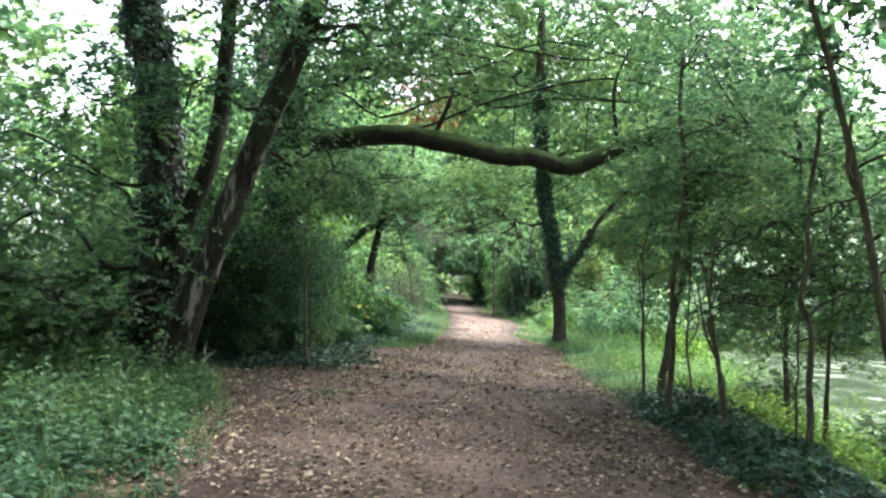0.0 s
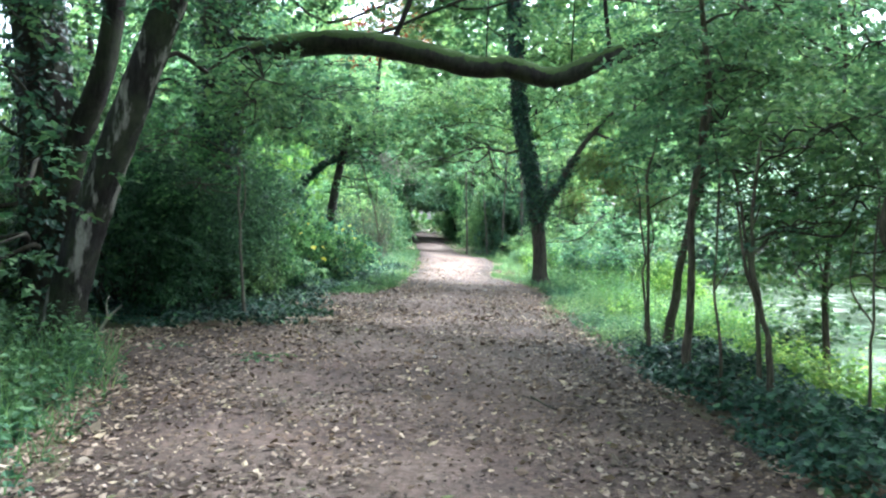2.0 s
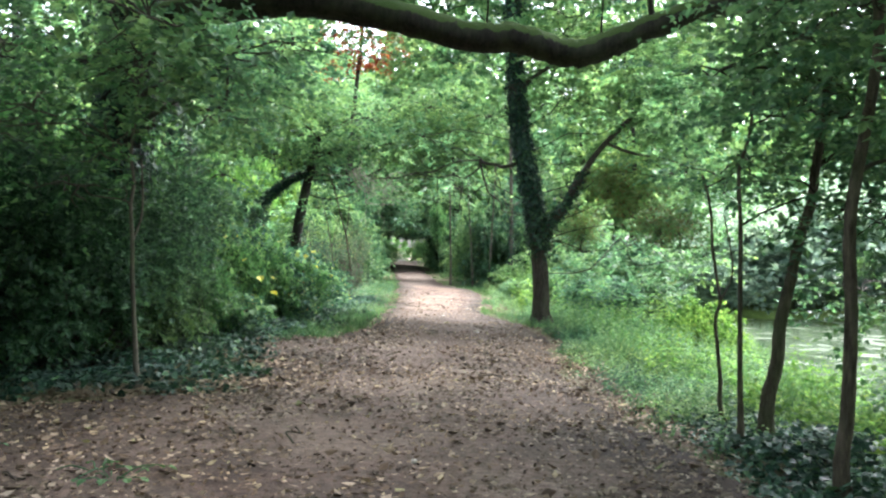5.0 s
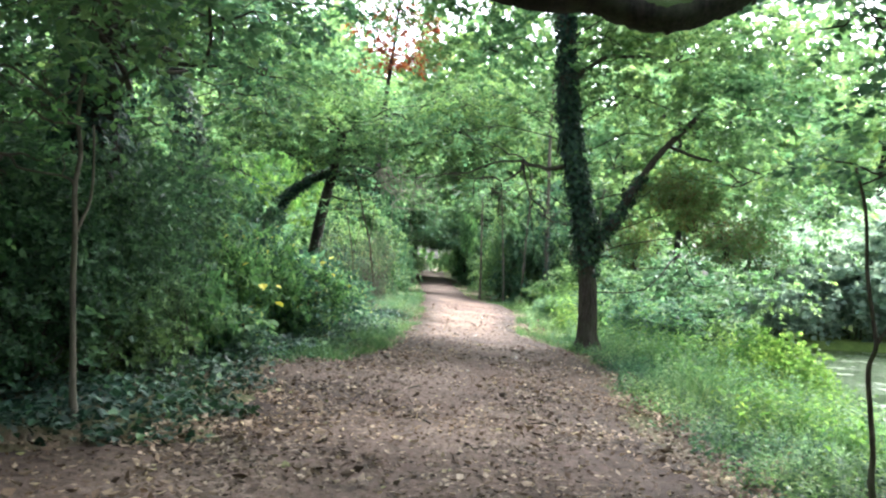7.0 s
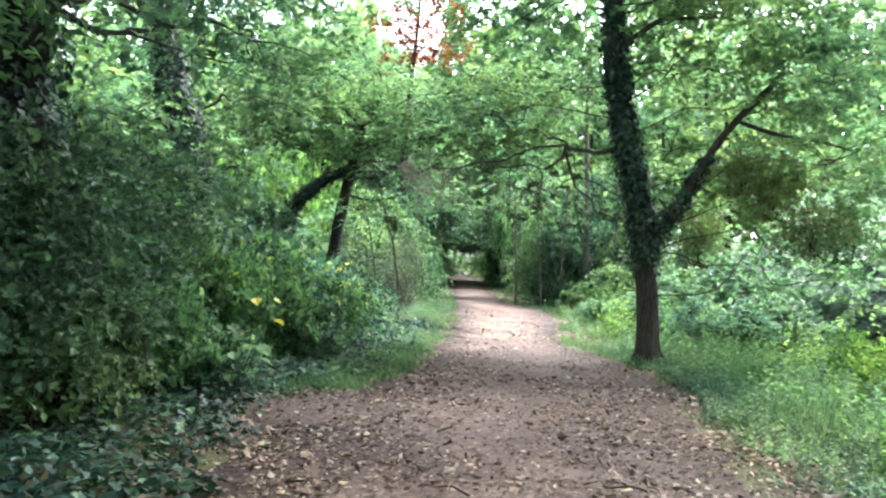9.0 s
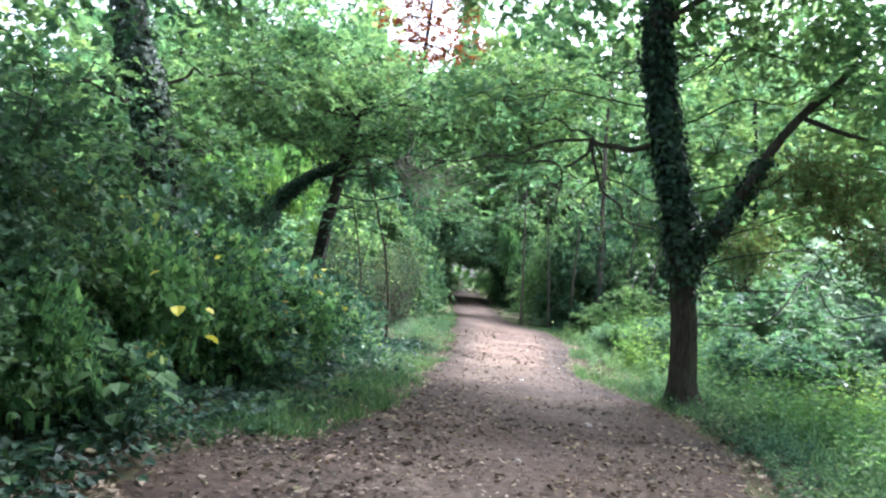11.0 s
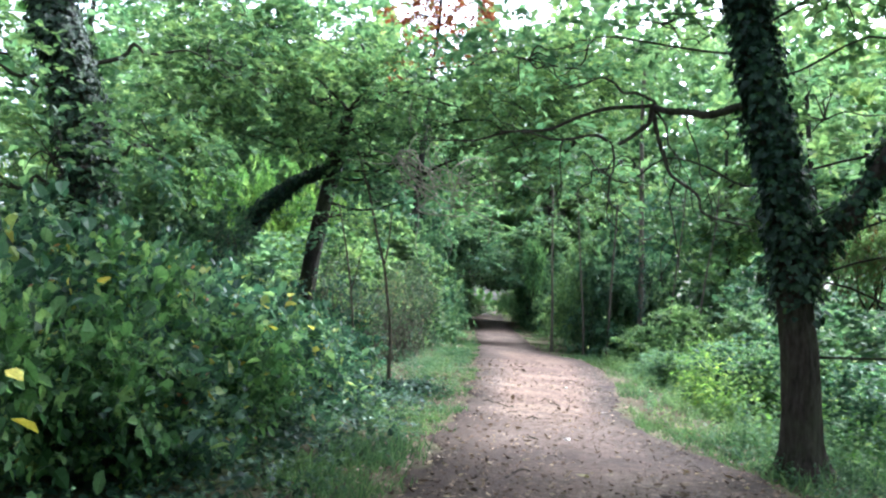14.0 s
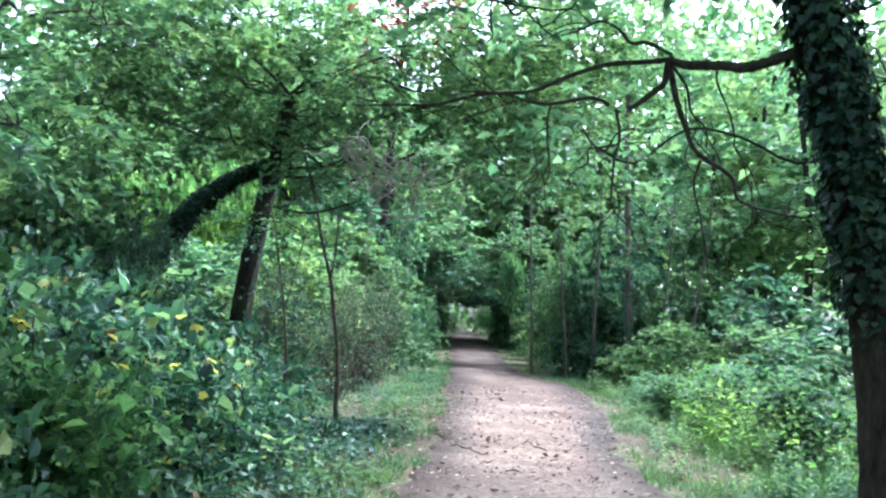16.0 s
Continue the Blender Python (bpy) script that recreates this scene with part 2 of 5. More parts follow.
L_NETTLE = leaf_mat("nettle_leaf", [(0.0, (0.022, 0.056, 0.033)), (0.6, (0.043, 0.094, 0.049)), (1.0, (0.078, 0.142, 0.071))], 0.36, 0.6, 0.2)
L_FALLEN = leaf_mat("fallen_leaf", [(0.0, (0.031, 0.020, 0.015)), (0.4, (0.079, 0.054, 0.039)), (0.68, (0.150, 0.109, 0.082)), (0.93, (0.264, 0.208, 0.168)), (0.985, (0.317, 0.255, 0.168)), (1.0, (0.106, 0.128, 0.050))], 0.1, 0.75, 0.2, 0.25)
L_MOULD = leaf_mat("leaf_mould", [(0.0, (0.02, 0.014, 0.011)), (0.5, (0.06, 0.042, 0.032)), (0.85, (0.12, 0.09, 0.07)), (1.0, (0.24, 0.195, 0.155))], 0.06, 0.85, 0.15)
L_YELLOW = leaf_mat("yellowed_leaf", [(0.0, (0.45, 0.4, 0.05)), (1.0, (0.5, 0.48, 0.1))], 0.35)

# ---------------------------------------------------------------- mesh helpers
UP = np.array([0.0, 0.0, 1.0])


def rng_of(seed):
    return np.random.default_rng(seed)


def mesh_of(name, verts, faces, mat, smooth=False):
    """A mesh out of numpy arrays; all the faces have the same number of corners."""
    me = bpy.data.meshes.new(name)
    verts, faces = np.asarray(verts, np.float32), np.asarray(faces, np.int32)
    me.vertices.add(len(verts))
    me.vertices.foreach_set("co", verts.ravel())
    k = faces.shape[1]
    me.loops.add(faces.size)
    me.loops.foreach_set("vertex_index", faces.ravel())
    me.polygons.add(len(faces))
    me.polygons.foreach_set("loop_start", np.arange(0, faces.size, k, dtype=np.int32))
    me.polygons.foreach_set("use_smooth", np.full(len(faces), smooth))
    me.materials.append(mat)
    me.update(calc_edges=True)
    return me


def part(name, me, parent, label=""):
    ob = new(name, me)
    ob.parent = parent
    return tagged(ob, label)


def unit(v):
    return v / np.maximum(np.linalg.norm(v, axis=-1, keepdims=True), 1e-6)


# leaf outlines: across, along, lift
LEAF_SMALL = (np.array([[0, 0, 0], [0.34, 0.45, 0.1], [0, 1, -0.08], [-0.34, 0.45, 0.1]]), np.array([[0, 1, 2], [0, 2, 3]]))
LEAF_FULL = (np.array([[0, 0, 0], [0.36, 0.3, 0.08], [0.3, 0.68, 0.07], [0, 1, -0.12], [-0.3, 0.68, 0.07], [-0.36, 0.3, 0.08]]),
             np.array([[0, 1, 2, 3], [0, 3, 4, 5]]))
LEAF_IVY = (np.array([[0, 0, 0], [0.5, 0.12, 0.06], [0.34, 0.6, 0.04], [0, 1, -0.1], [-0.34, 0.6, 0.04], [-0.5, 0.12, 0.06]]),
            np.array([[0, 1, 2, 3], [0, 3, 4, 5]]))
LEAF_BENT = (np.array([[0, 0, 0.1], [0.34, 0.5, 0.0], [0, 1, 0.22], [-0.34, 0.45, 0.16]]), np.array([[0, 1, 2], [0, 2, 3]]))
BLADE = (np.array([[-0.5, 0, 0], [0.5, 0, 0], [0.36, 0.55, 0.06], [-0.36, 0.55, 0.06], [0, 1, 0.26]]), np.array([[0, 1, 2], [0, 2, 3], [3, 2, 4]]))


def leaves(shape, P, A, N, S, W=None):
    """Verts and faces of one leaf at each point P, along A, facing N, of size S (and width W)."""
    tv, tf = shape
    A = unit(A)
    X = unit(np.cross(A, N))
    N = np.cross(X, A)
    S = np.broadcast_to(np.asarray(S, float), (len(P),))
    W = S if W is None else np.broadcast_to(np.asarray(W, float), (len(P),))
    v = P[:, None] + W[:, None, None] * tv[None, :, 0, None] * X[:, None] + S[:, None, None] * (tv[None, :, 1, None] * A[:, None] + tv[None, :, 2, None] * N[:, None])
    f = tf[None] + (np.arange(len(P)) * len(tv))[:, None, None]
    return v.reshape(-1, 3), f.reshape(-1, tf.shape[1])


def sprays(C, D, length, n, size, rng, droop=0.25, loose=0.35):
    """Leafy twig ends: n leaves alternate along a twig from each point C in direction D, most of them lying flat to the light."""
    k = len(C)
    s = (np.arange(n) + 0.7)[None] / n * np.ones((k, 1)) + rng.normal(0, 0.06, (k, n))
    D = unit(D)
    side = unit(np.cross(D, UP) + rng.normal(0, 0.15, (k, 3)))
    L = length * rng.uniform(0.6, 1.3, (k, 1))
    P = C[:, None] + D[:, None] * (s * L)[..., None]
    P = P - UP * (droop * s ** 2 * L)[..., None]
    sign = np.where(np.arange(n) % 2, 1.0, -1.0)[None, :, None]
    A = side[:, None] * sign * 0.9 + D[:, None] * 0.7 + rng.normal(0, loose, (k, n, 3)) - UP * 0.12
    N = UP + rng.normal(0, loose, (k, n, 3))
    S = size * rng.uniform(0.55, 1.25, (k, n))
    return P.reshape(-1, 3), A.reshape(-1, 3), N.reshape(-1, 3), S.ravel()


def in_lumps(lumps, per_m3, rng, hollow=0.45):
    """Points and outward directions inside the ellipsoids (x, y, z, rx, ry, rz)."""
    Cs, Ds = [], []
    for x, y, z, rx, ry, rz in lumps:
        n = max(3, int(per_m3 * 4.19 * rx * ry * rz))
        u = unit(rng.normal(size=(n, 3)))
        r = (hollow ** 3 + (1 - hollow ** 3) * rng.uniform(size=(n, 1))) ** (1 / 3)
        r = r * (1 + 0.4 * np.sin(u[:, :1] * 5 + x) * np.cos(u[:, 1:2] * 6 + y) + rng.normal(0, 0.08, (n, 1)))
        Cs.append(np.array([x, y, z]) + u * r * np.array([rx, ry, rz]))
        d = u + rng.normal(0, 0.5, (n, 3))
        d[:, 2] *= 0.45
        Ds.append(unit(d))
    return np.concatenate(Cs), np.concatenate(Ds)


def tube(pts, radii, sides=8, rng=None, wobble=0.06):
    """A tapered round branch along pts: verts, quads."""
    pts = np.asarray(pts, float)
    radii = np.asarray(radii, float)
    tan = unit(np.gradient(pts, axis=0))
    refs = np.array([[0.31, 0.95, 0.05], [0.0, 0.0, 1.0], [0.95, -0.2, 0.2], [0.6, 0.5, -0.6], [-0.5, 0.6, 0.6]])
    ref = refs[np.argmin(np.abs(tan @ unit(refs).T).max(0))]
    a = np.linspace(0, 2 * math.pi, sides, endpoint=False)
    X = unit(np.cross(tan, ref))
    Y = np.cross(tan, X)
    r = radii[:, None] * np.ones((1, sides))
    if rng is not None:
        r = r * (1 + rng.normal(0, wobble, r.shape)) * (1 + 0.08 * np.cos(3 * a + 1)[None])
    v = pts[:, None] + r[..., None] * (np.cos(a)[None, :, None] * X[:, None] + np.sin(a)[None, :, None] * Y[:, None])
    m = len(pts)
    i, j = np.meshgrid(np.arange(m - 1), np.arange(sides), indexing="ij")
    q = np.stack([i * sides + j, i * sides + (j + 1) % sides, (i + 1) * sides + (j + 1) % sides, (i + 1) * sides + j], -1).reshape(-1, 4)
    return v.reshape(-1, 3), q


def curve(points, steps=6):
    """A smooth line through the points (Catmull-Rom)."""
    p = np.asarray(points, float)
    p = np.concatenate([2 * p[:1] - p[1:2], p, 2 * p[-1:] - p[-2:-1]])
    out = []
    for i in range(1, len(p) - 2):
        for u in np.linspace(0, 1, steps, endpoint=False):
            a, b, c, d = p[i - 1], p[i], p[i + 1], p[i + 2]
            out.append(0.5 * (2 * b + (c - a) * u + (2 * a - 5 * b + 4 * c - d) * u * u + (3 * b - a - 3 * c + d) * u ** 3))
    out.append(p[-2])
    return np.array(out)


def branch(points, r0, r1, sides=8, rng=None, steps=6):
    c = curve(points, steps)
    return tube(c, np.linspace(1, 0, len(c)) ** 0.8 * (r0 - r1) + r1, sides, rng)


def joined(pieces):
    vs, fs, k = [], [], 0
    for v, f in pieces:
        vs.append(v)
        fs.append(f + k)
        k += len(v)
    return np.concatenate(vs), np.concatenate(fs)


def wander(start, end, rng, bend=0.12, n=4, sag=0.0):
    """Points of a crooked twig from start to end."""
    s = np.linspace(0, 1, n + 1)[:, None]
    p = np.asarray(start) + (np.asarray(end) - np.asarray(start)) * s
    l = np.linalg.norm(np.asarray(end) - np.asarray(start))
    p[1:-1] += rng.normal(0, bend * l * 0.5, (n - 1, 3))
    p[:, 2] += sag * l * (s[:, 0] * (1 - s[:, 0])) * 4
    return p


def twig_set(start, ends, r, rng, sides=5):
    pieces = []
    for e in ends:
        pieces.append(branch(wander(start, e, rng, 0.16, 4, 0.05), r, 0.004, sides, None, 3))
    return pieces


# ---------------------------------------------------------------- ground and path
def smooth(a, b, x):
    u = np.clip((x - a) / (b - a), 0, 1)
    return u * u * (3 - 2 * u)


def near_bank(y):
    """The pond's near shore."""
    y = np.asarray(y, float)
    return 6.1 + 0.42 * np.maximum(0, y - 18) + 0.25 * np.sin(y * 0.9) + 0.12 * np.sin(y * 2.3)


def G(x, y):
    """Height of the ground: it falls gently to one side, and steps down to a pond beyond the bank."""
    x, y = np.asarray(x, float), np.asarray(y, float)
    z = -0.035 * np.clip(x, -9, 9)
    z = z - 0.45 * smooth(3.6, 6.5, x) + 0.35 * smooth(-1.6, -4.5, x) * smooth(15, 20, y)
    z = z + 0.35 * smooth(31.8, 33.6, y) * smooth(9, 12, x) + 0.35 * smooth(22, 24.5, x)
    z = z - 0.55 * smooth(0, 1.4, x - near_bank(y)) * smooth(33.4, 32, y) * smooth(24, 22, x)
    return z + 0.02 * np.sin(x * 1.3 + y * 0.7) * np.cos(y * 0.9) * smooth(1.5, 4, np.abs(x - 0.8))


def on_ground(x, y, lift=0.0):
    return np.stack([x, y, G(x, y) + lift], -1)


LEFT_EDGE = [(-30, -1.7), (0, -1.75), (5.5, -1.8), (7.5, -2.1), (9.0, -2.35), (10.5, -2.9), (11.6, -3.3), (12.5, -2.4), (13.2, -1.25), (14.6, -1.25),
             (16.5, -1.55), (17.2, -1.5), (18.0, -0.72), (20.2, -0.2), (22.0, -0.02), (24.2, 0.15), (30, 0.36), (40, 0.38), (47, 0.3), (70, 0.0), (130, 0.5)]
RIGHT_EDGE = [(-30, 2.6), (0, 2.65), (6.6, 2.62), (10.4, 2.65), (12.9, 2.45), (15, 2.4), (17.5, 2.6), (19, 2.92), (21, 3.05), (22.2, 2.9), (24.5, 2.3), (27.5, 2.6),
              (31, 3.1), (34, 3.25), (36.5, 3.1), (38.5, 2.3), (47, 2.2), (70, 2.3), (130, 3.0)]


def edge(table, y):
    t = np.array(table)
    return np.interp(y, t[:, 0], t[:, 1])


def sheet(name, xs, ys, zfun, mat):
    X, Y = np.meshgrid(xs, ys)
    v = np.stack([X, Y, zfun(X, Y)], -1).reshape(-1, 3)
    nx, ny = len(xs), len(ys)
    i, j = np.meshgrid(np.arange(ny - 1), np.arange(nx - 1), indexing="ij")
    q = np.stack([i * nx + j, i * nx + j + 1, (i + 1) * nx + j + 1, (i + 1) * nx + j], -1).reshape(-1, 4)
    return new(name, mesh_of(name, v, q, mat, True))


xs = np.concatenate([[-2000, -500, -150, -60, -30, -18], np.arange(-12, 14, 0.4), [16, 18, 20, 21, 22, 23, 24, 25, 30, 60, 150, 500, 2000]])
ys = np.concatenate([[-2000, -500, -150, -60, -25], np.arange(-10, 62, 0.6), [70, 85, 110, 160, 300, 700, 2500]])
tagged(sheet("ground", xs, ys, G, M_SOIL), "dark woodland soil with moss, falling away to a pond", "ground", kind="structure")

tagged(sheet("water", np.linspace(5.0, 25.0, 30), np.linspace(-60, 34.5, 80), lambda x, y: -0.72 + 0 * x, M_WATER), "murky green pond water with drifting duckweed", "water", kind="structure")

# the trodden path: a strip with ragged edges, a little above the soil
rng = rng_of(3)
py = np.concatenate([np.arange(-30, 0, 1.0), np.arange(0, 50, 0.12), np.arange(50, 130, 1.0)])
le = edge(LEFT_EDGE, py) + 0.13 * np.sin(py * 2.1) * np.cos(py * 0.83) + 0.05 * np.sin(py * 7.7) + rng.normal(0, 0.02, len(py))
re_ = edge(RIGHT_EDGE, py) + 0.1 * np.sin(py * 1.7 + 1) * np.cos(py * 0.6) + 0.05 * np.sin(py * 8.3) + rng.normal(0, 0.02, len(py))
cols = 34
u = np.linspace(0, 1, cols)[None]
PX = le[:, None] + (re_ - le)[:, None] * u
PY = py[:, None] + 0 * PX
lift = 0.014 + 0.006 * np.sin(PX * 5.1 + PY * 1.3) * np.sin(PY * 1.9 - 2 * PX) - 0.02 * np.exp(-((u - 0.35) / 0.1) ** 2) - 0.02 * np.exp(-((u - 0.68) / 0.1) ** 2)
lift = np.where((u > 0.03) & (u < 0.97), np.maximum(lift, 0.006) + 0.012, -0.02)
pv = np.stack([PX, PY, G(PX, PY) + lift], -1).reshape(-1, 3)
i, j = np.meshgrid(np.arange(len(py) - 1), np.arange(cols - 1), indexing="ij")
pq = np.stack([i * cols + j, i * cols + j + 1, (i + 1) * cols + j + 1, (i + 1) * cols + j], -1).reshape(-1, 4)
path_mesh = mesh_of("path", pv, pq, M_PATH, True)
# 0.34 lifts the stretch past the oak: sandier earth plus sunlight painted in
worn_and_sunlit = smooth(0.02, 0.32, u) * smooth(0.98, 0.72, u) * (0.42 + 0.34 * smooth(23.5, 26.5, PY) * smooth(39, 36, PY))
path_mesh.attributes.new("trodden", 'FLOAT', 'POINT').data.foreach_set("value", worn_and_sunlit.astype(np.float32).ravel())
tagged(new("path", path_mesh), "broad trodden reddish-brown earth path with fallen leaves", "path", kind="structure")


# ---------------------------------------------------------------- kinds of things
def ivy_on(pts, radii, z0, z1, count, rng, base, size=0.068, reach=0.07):
    """Ivy leaves clinging round a stem between two heights."""
    c = curve(pts, 8)
    r = np.interp(np.linspace(0, 1, len(c)), np.linspace(0, 1, len(radii)), radii)
    ok = np.where((c[:, 2] >= z0) & (c[:, 2] <= z1))[0]
    climb = smooth(z0 - 0.2, z0 + 1.1, c[ok, 2]) + 0.03
    k = rng.choice(ok, count, p=climb / climb.sum())
    k2 = np.minimum(k + 1, len(c) - 1)
    w = rng.uniform(size=(count, 1))
    p = c[k] * (1 - w) + c[k2] * w
    a = rng.uniform(0, 2 * math.pi, count)
    d = np.stack([np.cos(a), np.sin(a), 0 * a], -1)
    lump = 1 + 0.35 * np.sin(p[:, 2:3] * 4 + 3 * a[:, None]) + 0.25 * np.sin(p[:, 2:3] * 9)
    P = p + d * (r[k][:, None] + 0.01 + np.abs(rng.normal(0, reach, (count, 1))) * lump)
    A = -UP * 0.9 + d * 0.5 + rng.normal(0, 0.35, (count, 3))
    N = d + UP * 0.5 + rng.normal(0, 0.3, (count, 3))
    v, f = leaves(LEAF_IVY, P - base, A, N, size * rng.uniform(0.5, 1.3, count))
    return mesh_of("ivy", v, f, L_IVY)


def tree(name, label, base, trunk, r, lumps, leaf, seed, size=0.085, density=26, n=10, length=0.42, limbs=(), ivy=None, bark=None, shape=LEAF_SMALL,
         category="tree", group="", auto=True, twigs=6, limb_ivy=(), bough=0.035, reach=0.07, gnarl=0.0):
    """A tree: trunk, limbs that reach into its clumps of foliage, crown, ivy."""
    rng = rng_of(seed)
    base = np.array([base[0], base[1], float(G(base[0], base[1]))])
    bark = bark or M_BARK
    root = new(name)
    root.location = base
    tagged(root, label, category, group)
    trunk = np.asarray(trunk, float)
    c = curve(trunk, 8)
    s = np.linspace(0, 1, len(c))
    rad = r[0] + (r[1] - r[0]) * s
    flare = 1 + 0.7 * np.exp(-np.maximum(c[:, 2] - base[2], 0) / 0.16)
    sides = 14 if r[0] < 0.1 else 26
    v, q = tube(c, rad * flare, sides, rng, 0.05 if r[0] < 0.1 else 0.035)
    if r[0] >= 0.1:
        ridge = 1 + 0.05 * np.sin(np.arange(sides) * 2 * math.pi / sides * 7 + 1.3 * np.sin(s * 9)[:, None])
        ridge = ridge + 0.16 * np.exp(-np.maximum(c[:, 2:3] - base[2], 0) / 0.3) * np.sin(np.arange(sides) * 2 * math.pi / sides * 4 + seed)
        v = (c[:, None] + (v.reshape(len(c), sides, 3) - c[:, None]) * ridge[..., None]).reshape(-1, 3)
    part("trunk", mesh_of("trunk", v - base, q, bark, True), root)
    for pts, r0, r1 in limbs:
        if gnarl:
            bent = [np.asarray(pts[0], float)]
            for p, q in zip(pts[:-1], pts[1:]):
                bent += [0.5 * (np.asarray(p) + np.asarray(q)) + rng.normal(0, gnarl, 3), np.asarray(q, float)]
            pts = bent
        pieces = [branch(pts, r0, r1, 10, rng, 8)]
        end = np.asarray(pts[-1], float)
        if gnarl and r1 < 0.01:
            way = unit(end - np.asarray(pts[-3], float))
            pieces += [branch(wander(end - way * d, end + way * d + rng.normal(0, 0.16, 3), rng, 0.2, 4), 0.005, 0.003, 4, None, 3) for d in (0.08, 0.18, 0.3, 0.42)]
        part("limb", mesh_of("limb", joined(pieces)[0] - base, joined(pieces)[1], bark, True), root)
    if auto:
        for lump in lumps:
            ctr = np.array(lump[:3])
            lowest = c[np.argmin(np.linalg.norm((c - ctr) * np.array([1, 1, 1.0]), axis=1) + 0.5 * np.maximum(c[:, 2] - ctr[2] + 0.2, 0))]
            rr = np.array(lump[3:])
            wood = M_TWIG if bark is not M_GREYBARK else bark
            v, q = branch(wander(lowest, ctr, rng, 0.12, 5, 0.06), min(bough, r[0] * 0.4), 0.008, 6, None, 3)
            stem = part("branch", mesh_of("branch", v - base, q, wood, True), root)
            ends = ctr + unit(rng.normal(size=(twigs, 3))) * rr * 0.85
            pieces = twig_set(ctr, ends, 0.01, rng, 4)
            for e in ends[:twigs // 2]:
                pieces += twig_set(e, e + unit(rng.normal(size=(2, 3))) * rr * 0.4, 0.005, rng, 3)
            for v, q in pieces:
                part("twig", mesh_of("twig", v - base, q, wood, True), stem)
    if len(lumps):
        C, D = in_lumps(lumps, density, rng)
        P, A, N, S = sprays(C, D, length, n, size, rng)
        v, f = leaves(shape, P - base, A, N, S)
        part("crown", mesh_of("crown", v, f, leaf), root)
    if ivy:
        z0, z1, count = ivy
        part("ivy", ivy_on(trunk, [r[0], r[1]], z0, z1, count, rng, base, reach=reach), root, "dark glossy clinging ivy")
    for pts, rr, count in limb_ivy:
        part("ivy", ivy_on(pts, rr, -9, 99, count, rng, base, reach=reach), root, "dark glossy clinging ivy")
    return root


HEIGHT = {}


def bush(name, label, leaf, seed, count, size, category="bush", shape=LEAF_SMALL, length=0.3, n=9, upright=0.0, stems=5, domes=7, height=1.0, big=0.0, shoots=26, loose=0.6, clump=1.0, wood=None):
    """A shrub one metre in radius and of that height, uneven, on its own stems. It is the first of its kind, at the origin."""
    rng = rng_of(seed)
    root = new(name)
    tagged(root, label, category)
    HEIGHT[name] = height
    lumps = []
    for k in range(domes):
        a, d = k * 2.4 + rng.uniform(-0.4, 0.4), 0.62 * math.sqrt((k + 0.3) / domes)
        low, top = 0.3, height - 0.32
        h = low + (top - low) * rng.uniform(0.0, 1.0) * (1.15 - 0.6 * d) if k % 3 else top * (1.1 - 0.5 * d)
        lumps.append((d * math.cos(a), d * math.sin(a), h, clump * rng.uniform(0.32, 0.52), clump * rng.uniform(0.32, 0.52), clump * rng.uniform(0.26, 0.42)))
    C, D = in_lumps(lumps, count / sum(4.19 * a[3] * a[4] * a[5] for a in lumps), rng, 0.3)
    C[:, 2] = np.abs(C[:, 2])
    D[:, 2] += upright
    P, A, N, S = sprays(C, D, length, n, size, rng, 0.35, loose)
    far = rng.choice(len(C), shoots)
    out = unit(C[far] - np.array([0, 0, 0.3 * height]))
    P2, A2, N2, S2 = sprays(C[far], out + UP * rng.uniform(0.1, 0.9, (shoots, 1)), 0.62, 15, size * 0.9, rng, 0.5, loose)
    P, A, N, S = np.concatenate([P, P2]), np.concatenate([A, A2]), np.concatenate([N, N2]), np.concatenate([S, S2])
    P[:, 2] = np.maximum(P[:, 2], 0.015)
    S = S * np.where(rng.uniform(size=len(S)) < big, 1.75, 1.0 - 0.35 * (big > 0) * rng.uniform(size=len(S)))
    v, f = leaves(shape, P, A, N, S)
    part("foliage", mesh_of("foliage", v, f, leaf), root)
    for k in range(stems):
        l = lumps[k % len(lumps)]
        b = np.array([rng.uniform(-0.25, 0.25), rng.uniform(-0.25, 0.25), -0.05])
        top = np.array(l[:3]) + np.array([0, 0, l[5] * 0.6])
        v, q = branch(wander(b, top, rng, 0.2, 4), 0.016, 0.004, 4, None, 3)
        part("stem", mesh_of("stem", v, q, wood or M_TWIG, True), root)
    return root


placed = {}


def plant(kind, x, y, sx, sz, turn=0.0, sink=0.03, sy=None, z=None):
    """Puts the kind down at (x, y), stretched to that half width and height; the first one is the built thing itself."""
    sz = sz / HEIGHT[kind.name]
    zz = float(G(x, y)) - sink if z is None else z
    m = Matrix.Translation((x, y, zz)) @ Matrix.Rotation(turn, 4, 'Z') @ Matrix.Diagonal((sx, sy or sx, sz, 1))
    if kind.name not in placed:
        placed[kind.name] = 1
        kind.matrix_basis = m
        return kind
    keep = kind.scale.copy()
    kind.scale = (1, 1, 1)
    ob = copy_thing(kind, m)
    kind.scale = keep
    return ob


def stuff(name, label, category, v, f, mat):
    return tagged(new(name, mesh_of(name, v, f, mat)), label, category, kind="stuff")


def blades(xs_, ys_, height, width, rng, lean=0.35):
    n = len(xs_)
    P = on_ground(xs_, ys_, -0.01)
    A = UP + rng.normal(0, lean, (n, 3)) * np.array([1, 1, 0.2])
    N = rng.normal(size=(n, 3))
    S = height * rng.uniform(0.4, 1.2, n)
    return leaves(BLADE, P, A, N, S, width * rng.uniform(0.6, 1.3, n))


